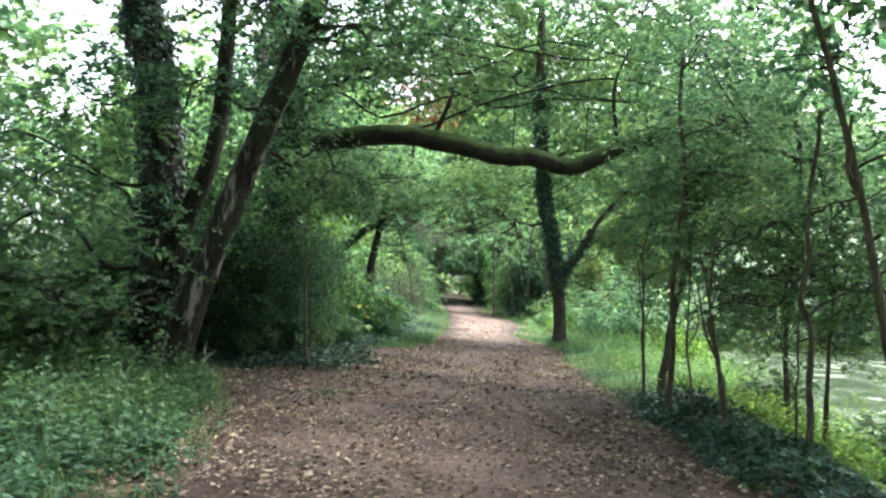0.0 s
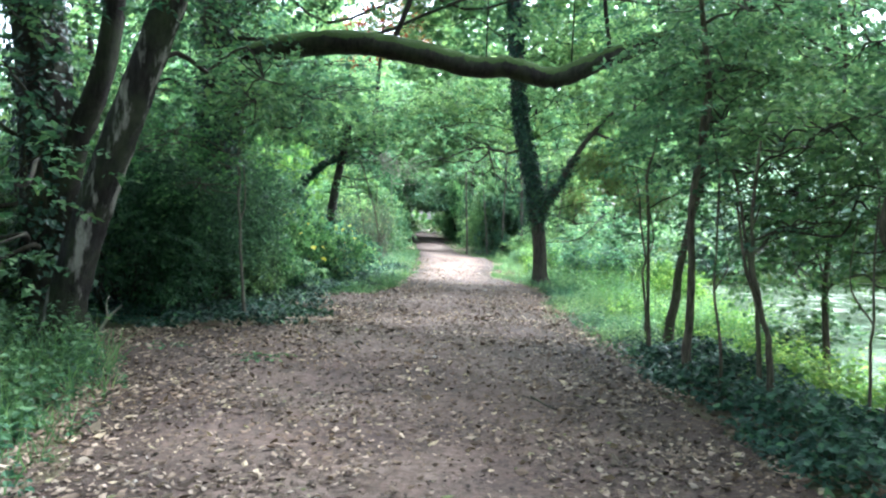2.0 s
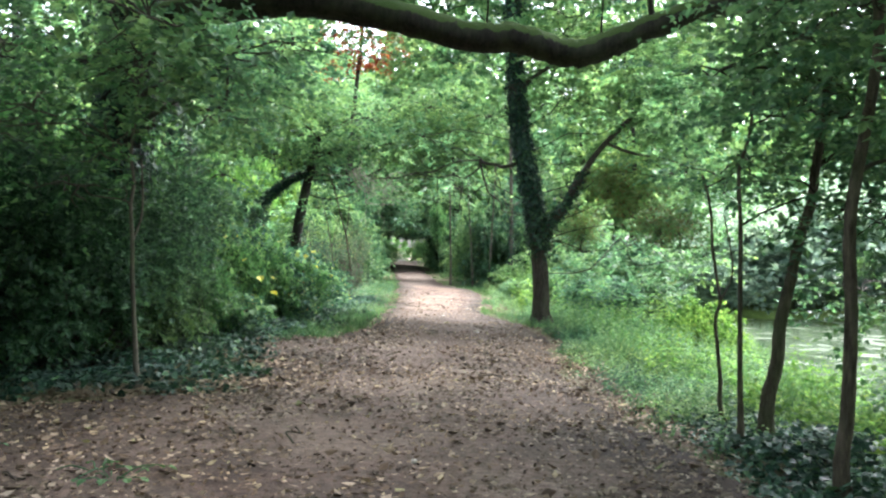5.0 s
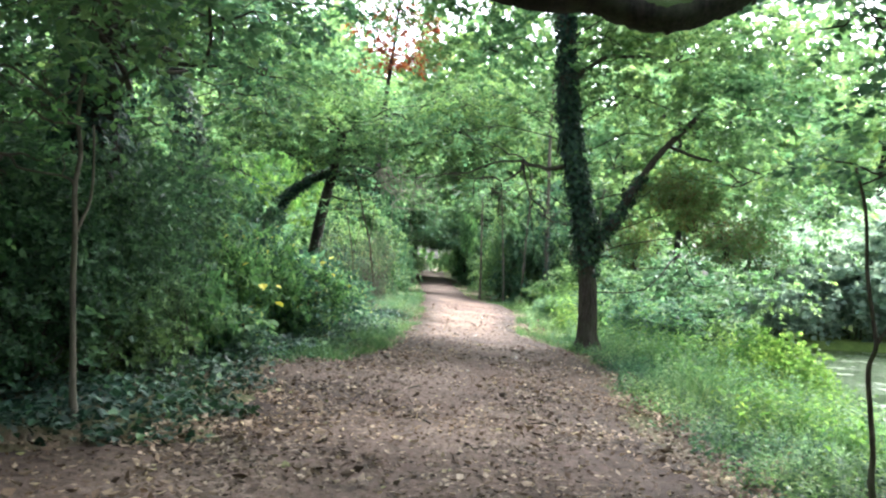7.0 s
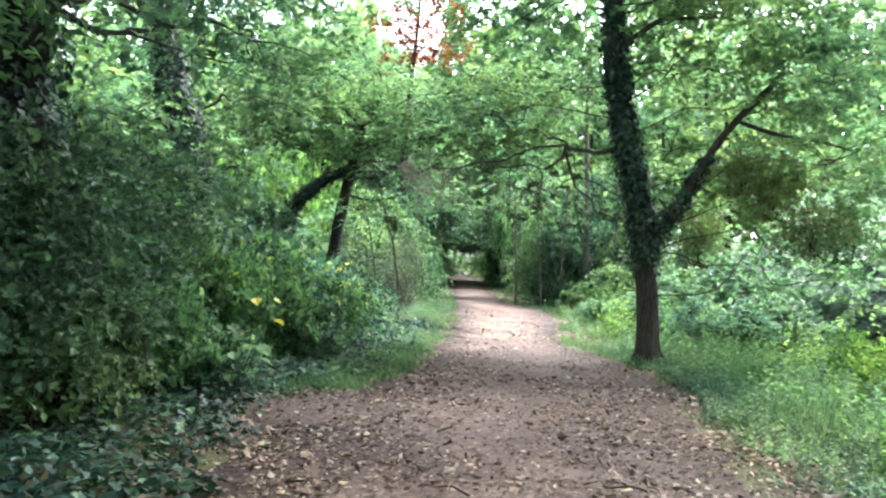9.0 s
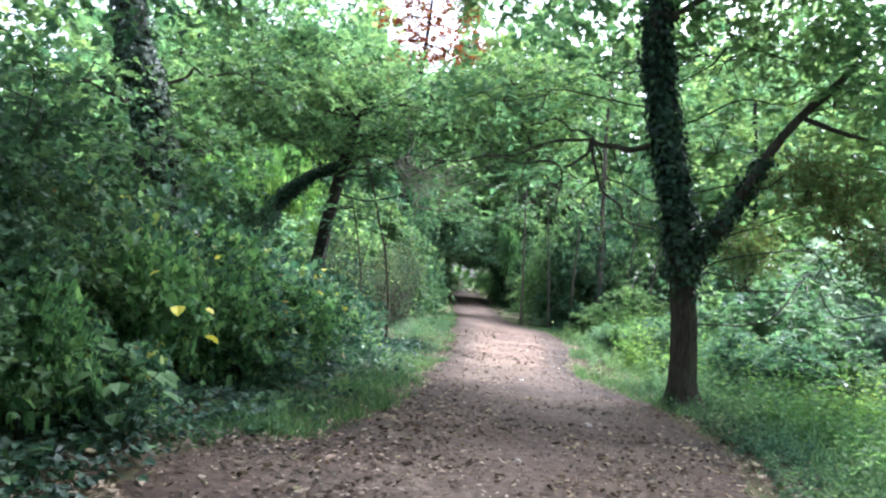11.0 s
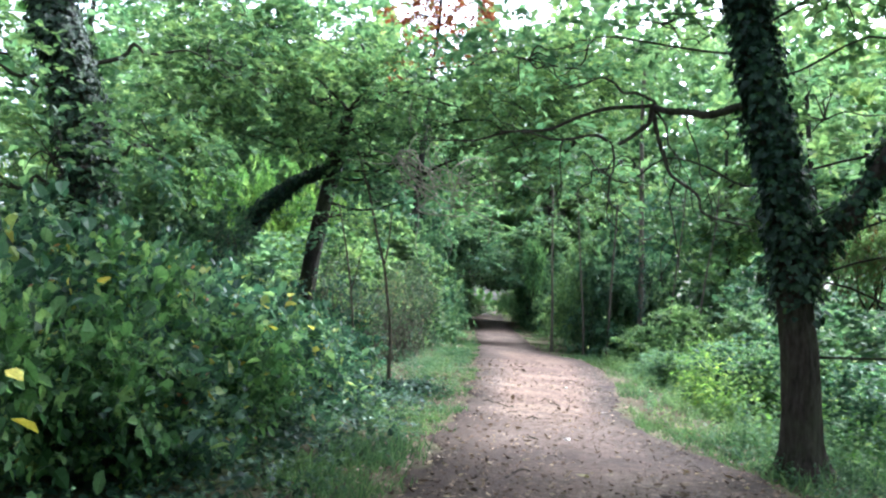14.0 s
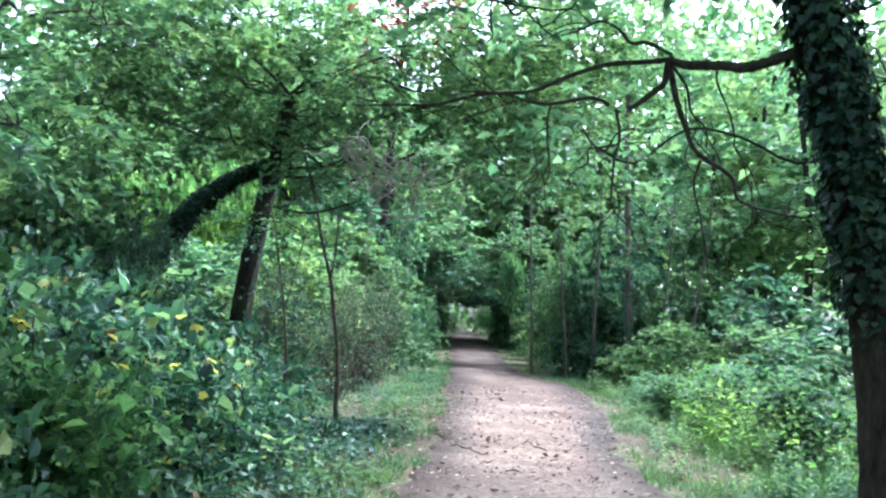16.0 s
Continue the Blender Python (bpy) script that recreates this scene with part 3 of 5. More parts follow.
def tufted(rng, n, x0, x1, y0, y1, tufts, spread=0.16):
    """Points gathered in tufts over a rectangle."""
    cx, cy = rng.uniform(x0, x1, tufts), rng.uniform(y0, y1, tufts)
    k = rng.integers(0, tufts, n)
    return cx[k] + rng.normal(0, spread, n), cy[k] + rng.normal(0, spread, n)

# ---------------------------------------------------------------- trees that stand out
tree("leaning_tree", "leaning dark tree trunk with peeling paler bark beside the path", (-3.5, 10.4),
     [(-3.5, 10.4, 0.0), (-3.33, 10.4, 0.7), (-3.07, 10.4, 1.59), (-2.81, 10.4, 2.33), (-2.42, 10.4, 3.38), (-2.03, 10.4, 4.43), (-1.76, 10.4, 5.2), (-1.3, 10.6, 6.6), (-1.1, 10.8, 8.2)],
     (0.19, 0.12),
     [(-1.7, 10.0, 4.55, 0.75, 0.6, 0.4), (-1.0, 10.6, 4.9, 0.7, 0.8, 0.5), (-1.3, 11.0, 6.8, 1.7, 1.6, 1.0), (-2.8, 9.9, 3.75, 0.7, 0.5, 0.35), (-2.6, 11.0, 5.6, 0.9, 0.9, 0.6),
      (-1.6, 11.6, 3.1, 0.55, 0.7, 0.35), (-0.4, 11.0, 6.0, 1.2, 1.0, 0.6), (-2.2, 9.6, 4.9, 0.8, 0.6, 0.4), (-0.2, 11.8, 4.9, 0.8, 0.8, 0.4)],
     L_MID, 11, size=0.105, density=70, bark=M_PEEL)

tree("ivy_clad_tree", "tall dark ivy-clad tree with twin trunks", (-4.0, 11.5),
     [(-4.0, 11.5, 0.0), (-4.01, 11.5, 0.95), (-4.07, 11.5, 3.03), (-4.28, 11.5, 4.66), (-4.5, 11.5, 5.5), (-4.8, 11.5, 8.0), (-5.0, 11.6, 11.0)],
     (0.31, 0.22),
     [(-4.9, 9.6, 2.6, 1.1, 0.8, 0.55), (-5.9, 9.0, 1.9, 1.0, 0.8, 0.7), (-3.5, 9.9, 2.0, 0.6, 0.5, 0.4), (-4.4, 10.2, 3.7, 1.0, 0.7, 0.5),
      (-3.4, 11.2, 6.8, 1.4, 1.4, 0.9), (-5.0, 11.5, 9.5, 2.4, 2.2, 1.6), (-4.6, 9.3, 1.3, 0.7, 0.6, 0.5), (-6.6, 10.5, 3.0, 1.2, 1.0, 0.7), (-3.7, 10.0, 2.9, 0.7, 0.4, 0.35), (-4.0, 10.2, 4.5, 0.8, 0.5, 0.4), (-3.8, 9.8, 1.2, 0.6, 0.4, 0.35), (-3.2, 9.9, 3.9, 0.5, 0.4, 0.25)],
     L_MID, 12, size=0.115, density=52, ivy=(0.3, 8.0, 5200),
     limbs=[([(-3.95, 11.4, 0.7), (-3.67, 11.4, 2.23), (-3.28, 11.4, 3.47), (-3.17, 11.4, 5.53), (-3.1, 11.5, 7.5)], 0.15, 0.08)])

# Lumps above z 8.5 are unseen, added to the crown to block the sun.
tree("ivy_clad_tree", "ivy-smothered tree with a great mossy limb arching across the path", (-3.1, 15.6),
     [(-3.1, 15.6, 0.0), (-3.1, 15.6, 1.4), (-3.14, 15.6, 3.0), (-3.15, 15.7, 5.0), (-3.5, 16.1, 7.5), (-3.6, 16.2, 10.0)],
     (0.27, 0.2),
     [(-1.3, 12.9, 3.15, 0.9, 0.8, 0.3), (-1.9, 12.6, 3.0, 0.8, 0.7, 0.45), (-0.6, 13.6, 5.2, 0.8, 0.8, 0.35), (-2.7, 13.2, 4.2, 0.9, 0.8, 0.5), (3.6, 15.2, 5.1, 1.0, 0.8, 0.35),
      (5.2, 14.6, 4.9, 1.2, 0.9, 0.5), (6.5, 14.6, 4.9, 1.1, 1.0, 0.6), (1.6, 15.2, 5.1, 0.9, 0.8, 0.35), (-1.8, 16.0, 6.6, 1.6, 1.5, 0.8),
      (0.6, 15.5, 6.9, 1.3, 1.2, 0.5), (3.6, 15.0, 6.6, 1.4, 1.2, 0.6), (-4.4, 15.0, 3.6, 0.9, 0.8, 0.7), (-2.4, 14.2, 3.3, 0.8, 0.7, 0.5), (-1.5, 14.3, 3.3, 0.6, 0.6, 0.35), (-2.9, 13.6, 5.2, 1.1, 1.0, 0.6), (-1.2, 14.0, 5.3, 1.2, 1.0, 0.6), (5.2, 15.6, 5.9, 1.4, 1.2, 0.7), (2.2, 16.4, 8.2, 1.8, 1.6, 0.7), (-1.9, 17.8, 3.6, 0.8, 0.7, 0.4), (-1.4, 17.0, 4.3, 0.9, 0.8, 0.4), (-2.7, 18.3, 4.2, 1.0, 0.8, 0.5), (-3.4, 19.4, 5.2, 1.2, 1.0, 0.6), (-2.4, 16.2, 5.2, 1.0, 0.8, 0.5), (-3.7, 14.9, 4.7, 0.9, 0.8, 0.6), (-2.6, 15.2, 3.6, 0.6, 0.5, 0.4), (-2.3, 17.2, 3.3, 0.7, 0.5, 0.4), (3.6, 14.5, 9.4, 2.0, 1.8, 0.7), (5.8, 15.5, 8.6, 1.8, 1.8, 0.7)],
     L_MID, 13, size=0.105, density=58, ivy=(0.2, 8.5, 8000), reach=0.12, bark=M_MOSSY,
     limbs=[([(-3.14, 15.5, 3.3), (-2.9, 15.2, 3.8), (-2.1, 14.95, 4.12), (-0.94, 14.9, 4.25), (0.15, 14.9, 4.12), (1.05, 14.9, 3.92), (1.6, 14.9, 3.93), (2.05, 14.9, 3.8), (2.42, 14.9, 3.79),
              (2.8, 14.9, 3.95), (3.25, 14.9, 4.14), (4.1, 14.85, 4.42), (5.2, 14.8, 4.55), (6.4, 14.8, 4.7), (7.4, 14.8, 5.1)], 0.2, 0.12),
            ([(-0.2, 14.9, 4.3), (0.1, 14.85, 5.2), (-0.1, 14.9, 6.0), (0.3, 15.0, 6.8)], 0.045, 0.02),
            ([(3.2, 14.9, 4.25), (3.1, 14.8, 5.3), (3.5, 14.9, 6.3)], 0.035, 0.015),
            ([(1.25, 14.9, 4.05), (1.27, 14.9, 5.0), (1.3, 14.9, 6.4)], 0.012, 0.006),
            ([(2.6, 14.9, 4.0), (2.63, 14.9, 5.1), (2.6, 14.9, 6.2)], 0.012, 0.006)])

# The three crown lumps nearer than y 21 are unseen, added as sun blockers.
tree("oak_tree", "forked oak with ivy up its main stem at the path edge", (3.34, 22.3),
     [(3.36, 22.3, -0.1), (3.32, 22.3, 0.87), (3.22, 22.3, 1.7), (3.12, 22.3, 2.5), (2.92, 22.3, 3.4), (2.76, 22.3, 4.3), (2.7, 22.35, 5.2), (2.6, 22.5, 7.0), (2.6, 22.6, 9.5)],
     (0.165, 0.105),
     [(4.7, 22.3, 5.3, 1.5, 1.2, 0.75), (6.1, 22.2, 4.5, 1.3, 1.1, 0.8), (5.9, 21.6, 3.1, 1.1, 0.8, 0.55), (4.3, 23.6, 6.8, 1.7, 1.4, 0.9), (1.3, 23.3, 5.6, 1.2, 1.0, 0.55),
      (2.0, 23.6, 7.6, 1.8, 1.5, 1.0), (0.8, 23.2, 3.9, 0.9, 0.7, 0.4), (1.6, 23.4, 2.8, 0.5, 0.5, 0.4), (3.9, 23.3, 3.4, 0.8, 0.6, 0.5), (-0.2, 23.0, 6.4, 1.1, 1.0, 0.5),
      (6.8, 23.0, 5.9, 1.3, 1.2, 0.7), (3.6, 21.9, 5.9, 0.8, 0.7, 0.4), (7.2, 22.0, 2.6, 0.9, 0.8, 0.6), (3.8, 22.9, 4.6, 0.8, 0.6, 0.5), (5.2, 22.6, 4.0, 0.8, 0.7, 0.5), (0.6, 23.2, 7.6, 1.4, 1.2, 0.7), (2.2, 23.4, 4.4, 0.7, 0.6, 0.4), (1.6, 24.4, 9.4, 2.2, 2.0, 1.1), (5.0, 24.0, 8.6, 2.0, 1.8, 1.1), (-0.5, 24.0, 8.8, 1.6, 1.4, 0.8), (4.2, 20.2, 9.8, 2.0, 1.8, 0.8), (7.0, 20.5, 8.6, 1.8, 1.8, 0.8), (0.6, 20.6, 9.8, 1.8, 1.6, 0.7), (2.5, 21.7, 4.75, 0.6, 0.35, 0.35), (3.2, 21.6, 5.5, 0.6, 0.4, 0.35), (2.3, 21.8, 5.9, 0.6, 0.4, 0.3), (4.6, 24.0, 1.9, 0.7, 0.5, 0.5), (5.5, 23.6, 1.6, 0.8, 0.5, 0.6), (6.4, 23.2, 1.9, 0.8, 0.5, 0.6), (4.3, 23.3, 2.4, 0.5, 0.4, 0.35), (7.2, 23.4, 1.4, 0.7, 0.5, 0.6)],
     L_BRIGHT, 14, size=0.13, density=46, bark=M_OAK, ivy=(1.2, 7.5, 7500), bough=0.012, gnarl=0.035, limb_ivy=[([(3.26, 22.3, 1.55), (3.5, 22.25, 2.07), (3.8, 22.2, 2.5), (4.17, 22.2, 3.15)], [0.085, 0.05], 1200)], reach=0.05,
     limbs=[([(3.24, 22.3, 1.65), (3.5, 22.25, 2.07), (3.8, 22.2, 2.5), (4.17, 22.2, 3.15), (4.6, 22.2, 3.75), (5.3, 22.3, 4.5)], 0.095, 0.04),
            ([(2.9, 22.35, 3.3), (2.6, 22.5, 3.24), (2.37, 22.7, 3.28), (2.08, 23.0, 3.4)], 0.042, 0.03),
            ([(2.1, 23.0, 3.42), (1.6, 23.0, 3.36), (1.0, 22.9, 3.1), (0.3, 22.8, 2.95), (-0.3, 22.7, 2.9)], 0.022, 0.005),
            ([(2.06, 23.0, 3.4), (1.95, 22.95, 3.15), (1.65, 22.9, 2.98), (1.1, 22.8, 2.98), (0.5, 22.6, 3.0)], 0.026, 0.005),
            ([(2.06, 23.0, 3.4), (2.12, 22.95, 3.05), (2.25, 22.9, 2.68), (2.55, 22.85, 2.32), (3.02, 22.8, 2.2)], 0.025, 0.006),
            ([(2.1, 23.0, 3.35), (2.22, 22.95, 3.0), (2.34, 22.95, 2.72)], 0.012, 0.004),
            ([(2.08, 23.0, 3.45), (1.75, 22.9, 3.5), (1.5, 22.8, 3.62), (1.2, 22.8, 3.5)], 0.016, 0.005),
            ([(2.35, 22.75, 3.28), (2.46, 22.8, 2.95), (2.5, 22.8, 2.7), (2.7, 22.8, 2.3)], 0.009, 0.004),
            ([(1.65, 22.9, 2.98), (1.66, 22.85, 2.7), (1.62, 22.85, 2.4), (1.74, 22.85, 2.1)], 0.012, 0.005),
            ([(1.15, 22.82, 2.98), (1.13, 22.8, 2.7), (1.08, 22.8, 2.4)], 0.009, 0.004),
            ([(2.28, 22.9, 2.62), (2.28, 22.9, 2.2), (2.35, 22.9, 1.7)], 0.01, 0.004),
            ([(4.6, 22.2, 3.75), (5.4, 22.1, 3.5), (6.3, 22.0, 3.3)], 0.035, 0.012),
            ([(2.75, 22.3, 4.9), (3.4, 22.2, 5.3), (4.4, 22.3, 5.4)], 0.05, 0.02)])

tree("arching_tree", "slim dark tree bent over into an ivy-covered arch", (-2.65, 28.4),
     [(-2.65, 28.4, 0.0), (-2.58, 28.4, 1.17), (-2.44, 28.4, 2.27), (-2.28, 28.4, 3.1), (-2.15, 28.4, 3.7), (-2.0, 28.4, 4.5)],
     (0.155, 0.1),
     [(-2.3, 27.9, 4.55, 1.3, 1.0, 0.6), (-0.7, 28.0, 4.9, 1.3, 1.1, 0.7), (0.9, 28.4, 4.7, 1.2, 1.0, 0.6), (-3.6, 27.6, 5.0, 1.2, 1.0, 0.7), (-2.5, 28.5, 5.7, 1.3, 1.1, 0.6),
      (1.2, 28.6, 5.5, 1.3, 1.1, 0.5), (-0.3, 28.2, 3.6, 0.8, 0.6, 0.3), (2.2, 29.0, 5.6, 1.1, 1.0, 0.6), (-1.5, 27.7, 3.6, 0.7, 0.6, 0.35), (-4.0, 28.0, 6.0, 1.3, 1.1, 0.7), (0.9, 28.0, 3.5, 0.9, 0.6, 0.35), (1.9, 28.4, 4.1, 0.9, 0.8, 0.45), (-4.6, 28.0, 4.2, 1.0, 0.9, 0.7), (-2.9, 27.7, 3.85, 0.7, 0.5, 0.3), (-1.8, 27.6, 4.0, 0.8, 0.5, 0.4)],
     L_FRESH, 15, size=0.115, density=72, bough=0.024, reach=0.06, limb_ivy=[([(-2.15, 28.4, 3.5), (-2.95, 28.4, 3.15), (-3.75, 28.4, 2.2), (-4.4, 28.4, 0.2)], [0.12, 0.14], 3600)],
     limbs=[([(-2.15, 28.4, 3.5), (-2.5, 28.4, 3.4), (-2.95, 28.4, 3.15), (-3.4, 28.4, 2.72), (-3.75, 28.4, 2.2), (-4.1, 28.4, 1.4), (-4.4, 28.4, 0.2)], 0.12, 0.12),
            ([(-2.2, 28.3, 3.3), (-1.5, 28.1, 3.3), (-0.8, 28.0, 3.7)], 0.03, 0.01), ([(-2.3, 28.3, 2.9), (-1.6, 28.0, 2.75), (-0.9, 27.8, 2.9)], 0.025, 0.008)])

tree("ivy_clad_tree", "dark ivy-clad tree leaning out of the bramble bank", (-4.2, 24.6),
     [(-4.2, 24.6, 0.0), (-4.28, 24.6, 0.86), (-4.42, 24.6, 2.07), (-4.69, 24.6, 3.28), (-4.95, 24.6, 4.25), (-5.2, 24.6, 4.95), (-5.6, 24.6, 7.0), (-5.9, 24.7, 9.0)],
     (0.29, 0.2),
     [(-3.6, 24.2, 3.0, 0.8, 0.7, 0.5), (-3.4, 25.4, 4.4, 1.0, 0.9, 0.6), (-5.6, 23.6, 2.4, 0.9, 0.8, 0.6), (-6.2, 24.0, 4.0, 0.9, 0.8, 0.5), (-4.2, 25.8, 7.4, 1.0, 0.9, 0.6),
      (-6.9, 23.6, 2.6, 1.0, 0.9, 0.7), (-4.4, 23.5, 2.7, 0.8, 0.5, 0.55), (-5.3, 23.2, 3.8, 0.8, 0.5, 0.5)],
     L_MID, 16, size=0.13, density=40, ivy=(0.3, 8.0, 9500))

tree("woodland_tree", "slim grey-barked tree standing in the hedge", (4.92, 37.9),
     [(4.92, 37.9, -0.2), (4.96, 37.9, 1.0), (4.9, 37.9, 3.95), (4.85, 38.0, 6.5), (4.9, 38.1, 9.5)], (0.085, 0.05),
     [(4.9, 37.6, 7.5, 1.3, 1.0, 0.7), (5.6, 37.6, 8.8, 1.3, 1.1, 0.7), (4.75, 37.6, 4.9, 0.7, 0.5, 0.6), (5.1, 37.5, 3.3, 0.6, 0.4, 0.4)],
     L_BRIGHT, 17, size=0.15, density=26, bark=M_GREYBARK, ivy=(0.2, 2.4, 500))

for lean, spot, thick in [(0.35, (5.75, 38.0), 0.035), (-0.25, (3.5, 38.7), 0.03), (0.15, (4.15, 38.5), 0.04), (0.5, (6.3, 37.2), 0.03), (-0.1, (2.65, 39.6), 0.045)]:
    tree("sapling", "slim grey-brown stem rising out of the hedge", spot,
         [(spot[0], spot[1], -0.15), (spot[0] + 0.2 * lean, spot[1], 1.0), (spot[0] + 0.55 * lean, spot[1] + 0.1, 2.2), (spot[0] + lean, spot[1] + 0.1, 3.6), (spot[0] + 1.3 * lean, spot[1] + 0.2, 5.0)], (thick, thick * 0.5),
         [(spot[0] + lean, spot[1] - 0.1, 4.2, 0.7, 0.5, 0.5)], L_MID, 170 + int(spot[0] * 10), size=0.13, density=30, bark=M_GREYBARK, category="young tree", group="slim stems in the hedge")

tree("copper_tree", "tall thin tree turning coppery red", (-2.4, 44.0),
     [(-2.4, 44.0, 0.0), (-2.1, 43.8, 4.0), (-1.8, 43.4, 8.0), (-1.5, 42.9, 11.0), (-1.4, 42.8, 13.0)], (0.16, 0.04),
     [(-1.3, 42.7, 10.2, 1.1, 0.8, 0.6), (-2.3, 42.8, 11.4, 1.0, 0.8, 0.5), (-0.4, 43.0, 11.6, 0.9, 0.7, 0.5), (-1.8, 43.0, 12.6, 0.8, 0.7, 0.4), (-2.6, 43.0, 9.4, 0.6, 0.5, 0.4), (0.2, 43.2, 10.4, 0.6, 0.5, 0.4)],
     L_RED, 18, size=0.2, density=40, n=7, twigs=8)

# young trees along the bank
SAPS = "young field maples on the bank"


def sapling(label, trunk, r, lumps, seed, density=95, leaf=None, size=0.085, bark=None):
    b = trunk[0]
    rng = rng_of(seed + 500)
    full = [trunk[0]]
    for p, q in zip(trunk[:-1], trunk[1:]):
        full += [tuple(0.5 * (np.array(p) + np.array(q)) + rng.normal(0, 1, 3) * np.array([0.016, 0.016, 0.02])), q]
    trunk = full
    fork = [np.array(trunk[len(trunk) // 2]), np.array(trunk[len(trunk) // 2]) + rng.uniform(-0.18, 0.18, 3) * np.array([1, 1, 0]) + UP * 0.3]
    fork.append(fork[1] + rng.uniform(-0.12, 0.12, 3) * np.array([1, 1, 0]) + UP * 0.5)
    return tree("sapling", label, (b[0], b[1]), trunk, r, lumps, leaf or L_MID, seed, size=size, density=density, n=10, length=0.32, bark=bark or M_STEM, category="young tree", group=SAPS, limbs=[(fork, r[0] * 0.55, r[1] * 0.6)])


sapling("slender young maple with spreading leafy sprays on the bank", [(2.97, 10.2, -0.15), (2.95, 10.2, 0.49), (2.94, 10.2, 1.67), (3.09, 10.2, 2.75), (2.98, 10.2, 3.83), (3.0, 10.2, 4.6)], (0.045, 0.02),
        [(3.3, 10.4, 2.6, 1.0, 0.8, 0.4), (3.4, 10.5, 3.1, 0.8, 0.7, 0.35), (3.5, 10.3, 3.7, 1.1, 0.9, 0.45), (3.9, 10.6, 2.1, 0.8, 0.7, 0.4), (3.1, 10.3, 4.5, 0.9, 0.8, 0.4)], 31)
sapling("thin young maple stem rising from ivy", [(3.02, 11.8, -0.15), (3.0, 11.8, 0.45), (2.98, 11.8, 1.3), (2.95, 11.8, 2.1), (3.1, 11.9, 2.8)], (0.024, 0.011),
        [(3.4, 11.9, 2.6, 0.8, 0.6, 0.35), (3.9, 11.9, 1.9, 0.7, 0.7, 0.4)], 32)
sapling("thin crooked young stem at the end of the bank", [(3.36, 12.9, -0.15), (3.3, 12.9, 0.3), (3.24, 12.9, 0.85), (3.25, 12.9, 1.2), (3.18, 12.9, 1.75), (3.08, 12.9, 2.2)], (0.02, 0.01),
        [(3.5, 13.1, 2.3, 0.7, 0.6, 0.3)], 42)
sapling("young maple trunk leaning towards the water", [(3.34, 12.05, -0.15), (3.36, 12.05, 0.3), (3.44, 12.05, 0.85), (3.53, 12.05, 1.3), (3.68, 12.05, 1.9), (3.74, 12.05, 2.4), (3.9, 12.1, 3.4)], (0.06, 0.03),
        [(4.0, 12.0, 2.7, 0.9, 0.7, 0.35), (3.5, 11.8, 3.2, 0.8, 0.6, 0.3), (4.6, 12.2, 3.3, 0.9, 0.8, 0.4), (4.8, 12.6, 2.4, 0.8, 0.7, 0.4), (4.2, 12.3, 4.2, 1.0, 0.8, 0.4), (3.1, 12.6, 3.1, 0.7, 0.6, 0.3), (4.0, 13.0, 3.4, 0.9, 0.7, 0.4), (4.7, 13.6, 4.1, 1.0, 0.9, 0.45)], 43)
sapling("young tree forking low into two thin stems on the ivy bank", [(3.08, 8.6, -0.15), (3.07, 8.6, 0.3), (3.04, 8.6, 0.62), (2.97, 8.6, 0.85), (2.9, 8.6, 1.15), (2.88, 8.6, 1.6), (2.95, 8.65, 2.2)], (0.03, 0.012),
        [(3.5, 8.7, 2.3, 0.8, 0.6, 0.35), (4.2, 8.6, 1.6, 0.7, 0.6, 0.4), (3.3, 8.8, 1.5, 0.45, 0.4, 0.22)], 33)
sapling("young tree with a gently twisting brown stem", [(3.66, 7.9, -0.2), (3.65, 7.9, 0.1), (3.64, 7.9, 0.65), (3.65, 7.9, 0.98), (3.62, 7.9, 1.32), (3.57, 7.9, 1.7), (3.6, 7.9, 2.1), (3.64, 7.9, 2.8), (3.7, 7.9, 3.4)], (0.036, 0.018),
        [(3.9, 7.9, 2.5, 0.8, 0.6, 0.35), (4.4, 8.2, 1.7, 0.7, 0.6, 0.4)], 45)
sapling("leaning young tree with reddish bark", [(4.25, 7.2, -0.3), (4.12, 7.2, 0.5), (3.99, 7.2, 1.21), (3.84, 7.2, 2.06), (3.67, 7.2, 2.82), (3.46, 7.2, 3.63), (3.27, 7.2, 4.25), (3.1, 7.3, 5.2)], (0.042, 0.024),
        [(4.6, 7.6, 3.0, 0.8, 0.7, 0.4), (3.9, 8.0, 3.9, 0.9, 0.8, 0.4), (3.4, 7.6, 5.0, 0.9, 0.8, 0.4), (4.9, 8.6, 2.3, 0.8, 0.7, 0.4)], 34)
sapling("whippy young stem on the bank", [(3.26, 9.2, -0.15), (3.23, 9.2, 0.4), (3.2, 9.2, 0.79), (3.14, 9.2, 1.05), (3.08, 9.2, 1.4), (2.95, 9.2, 2.0)], (0.024, 0.01), [(3.6, 9.2, 2.2, 0.7, 0.6, 0.35)], 35)
sapling("whippy young stem on the bank", [(2.98, 9.45, -0.15), (2.97, 9.45, 0.5), (2.92, 9.45, 1.3), (2.95, 9.5, 2.0)], (0.016, 0.008), [(3.4, 11.4, 3.5, 1.0, 0.8, 0.45)], 36)
sapling("whippy young stem on the bank", [(3.59, 8.1, -0.15), (3.6, 8.1, 0.62), (3.61, 8.1, 1.02), (3.66, 8.15, 1.7)], (0.014, 0.007), [(3.8, 8.3, 1.8, 0.5, 0.5, 0.3)], 44)
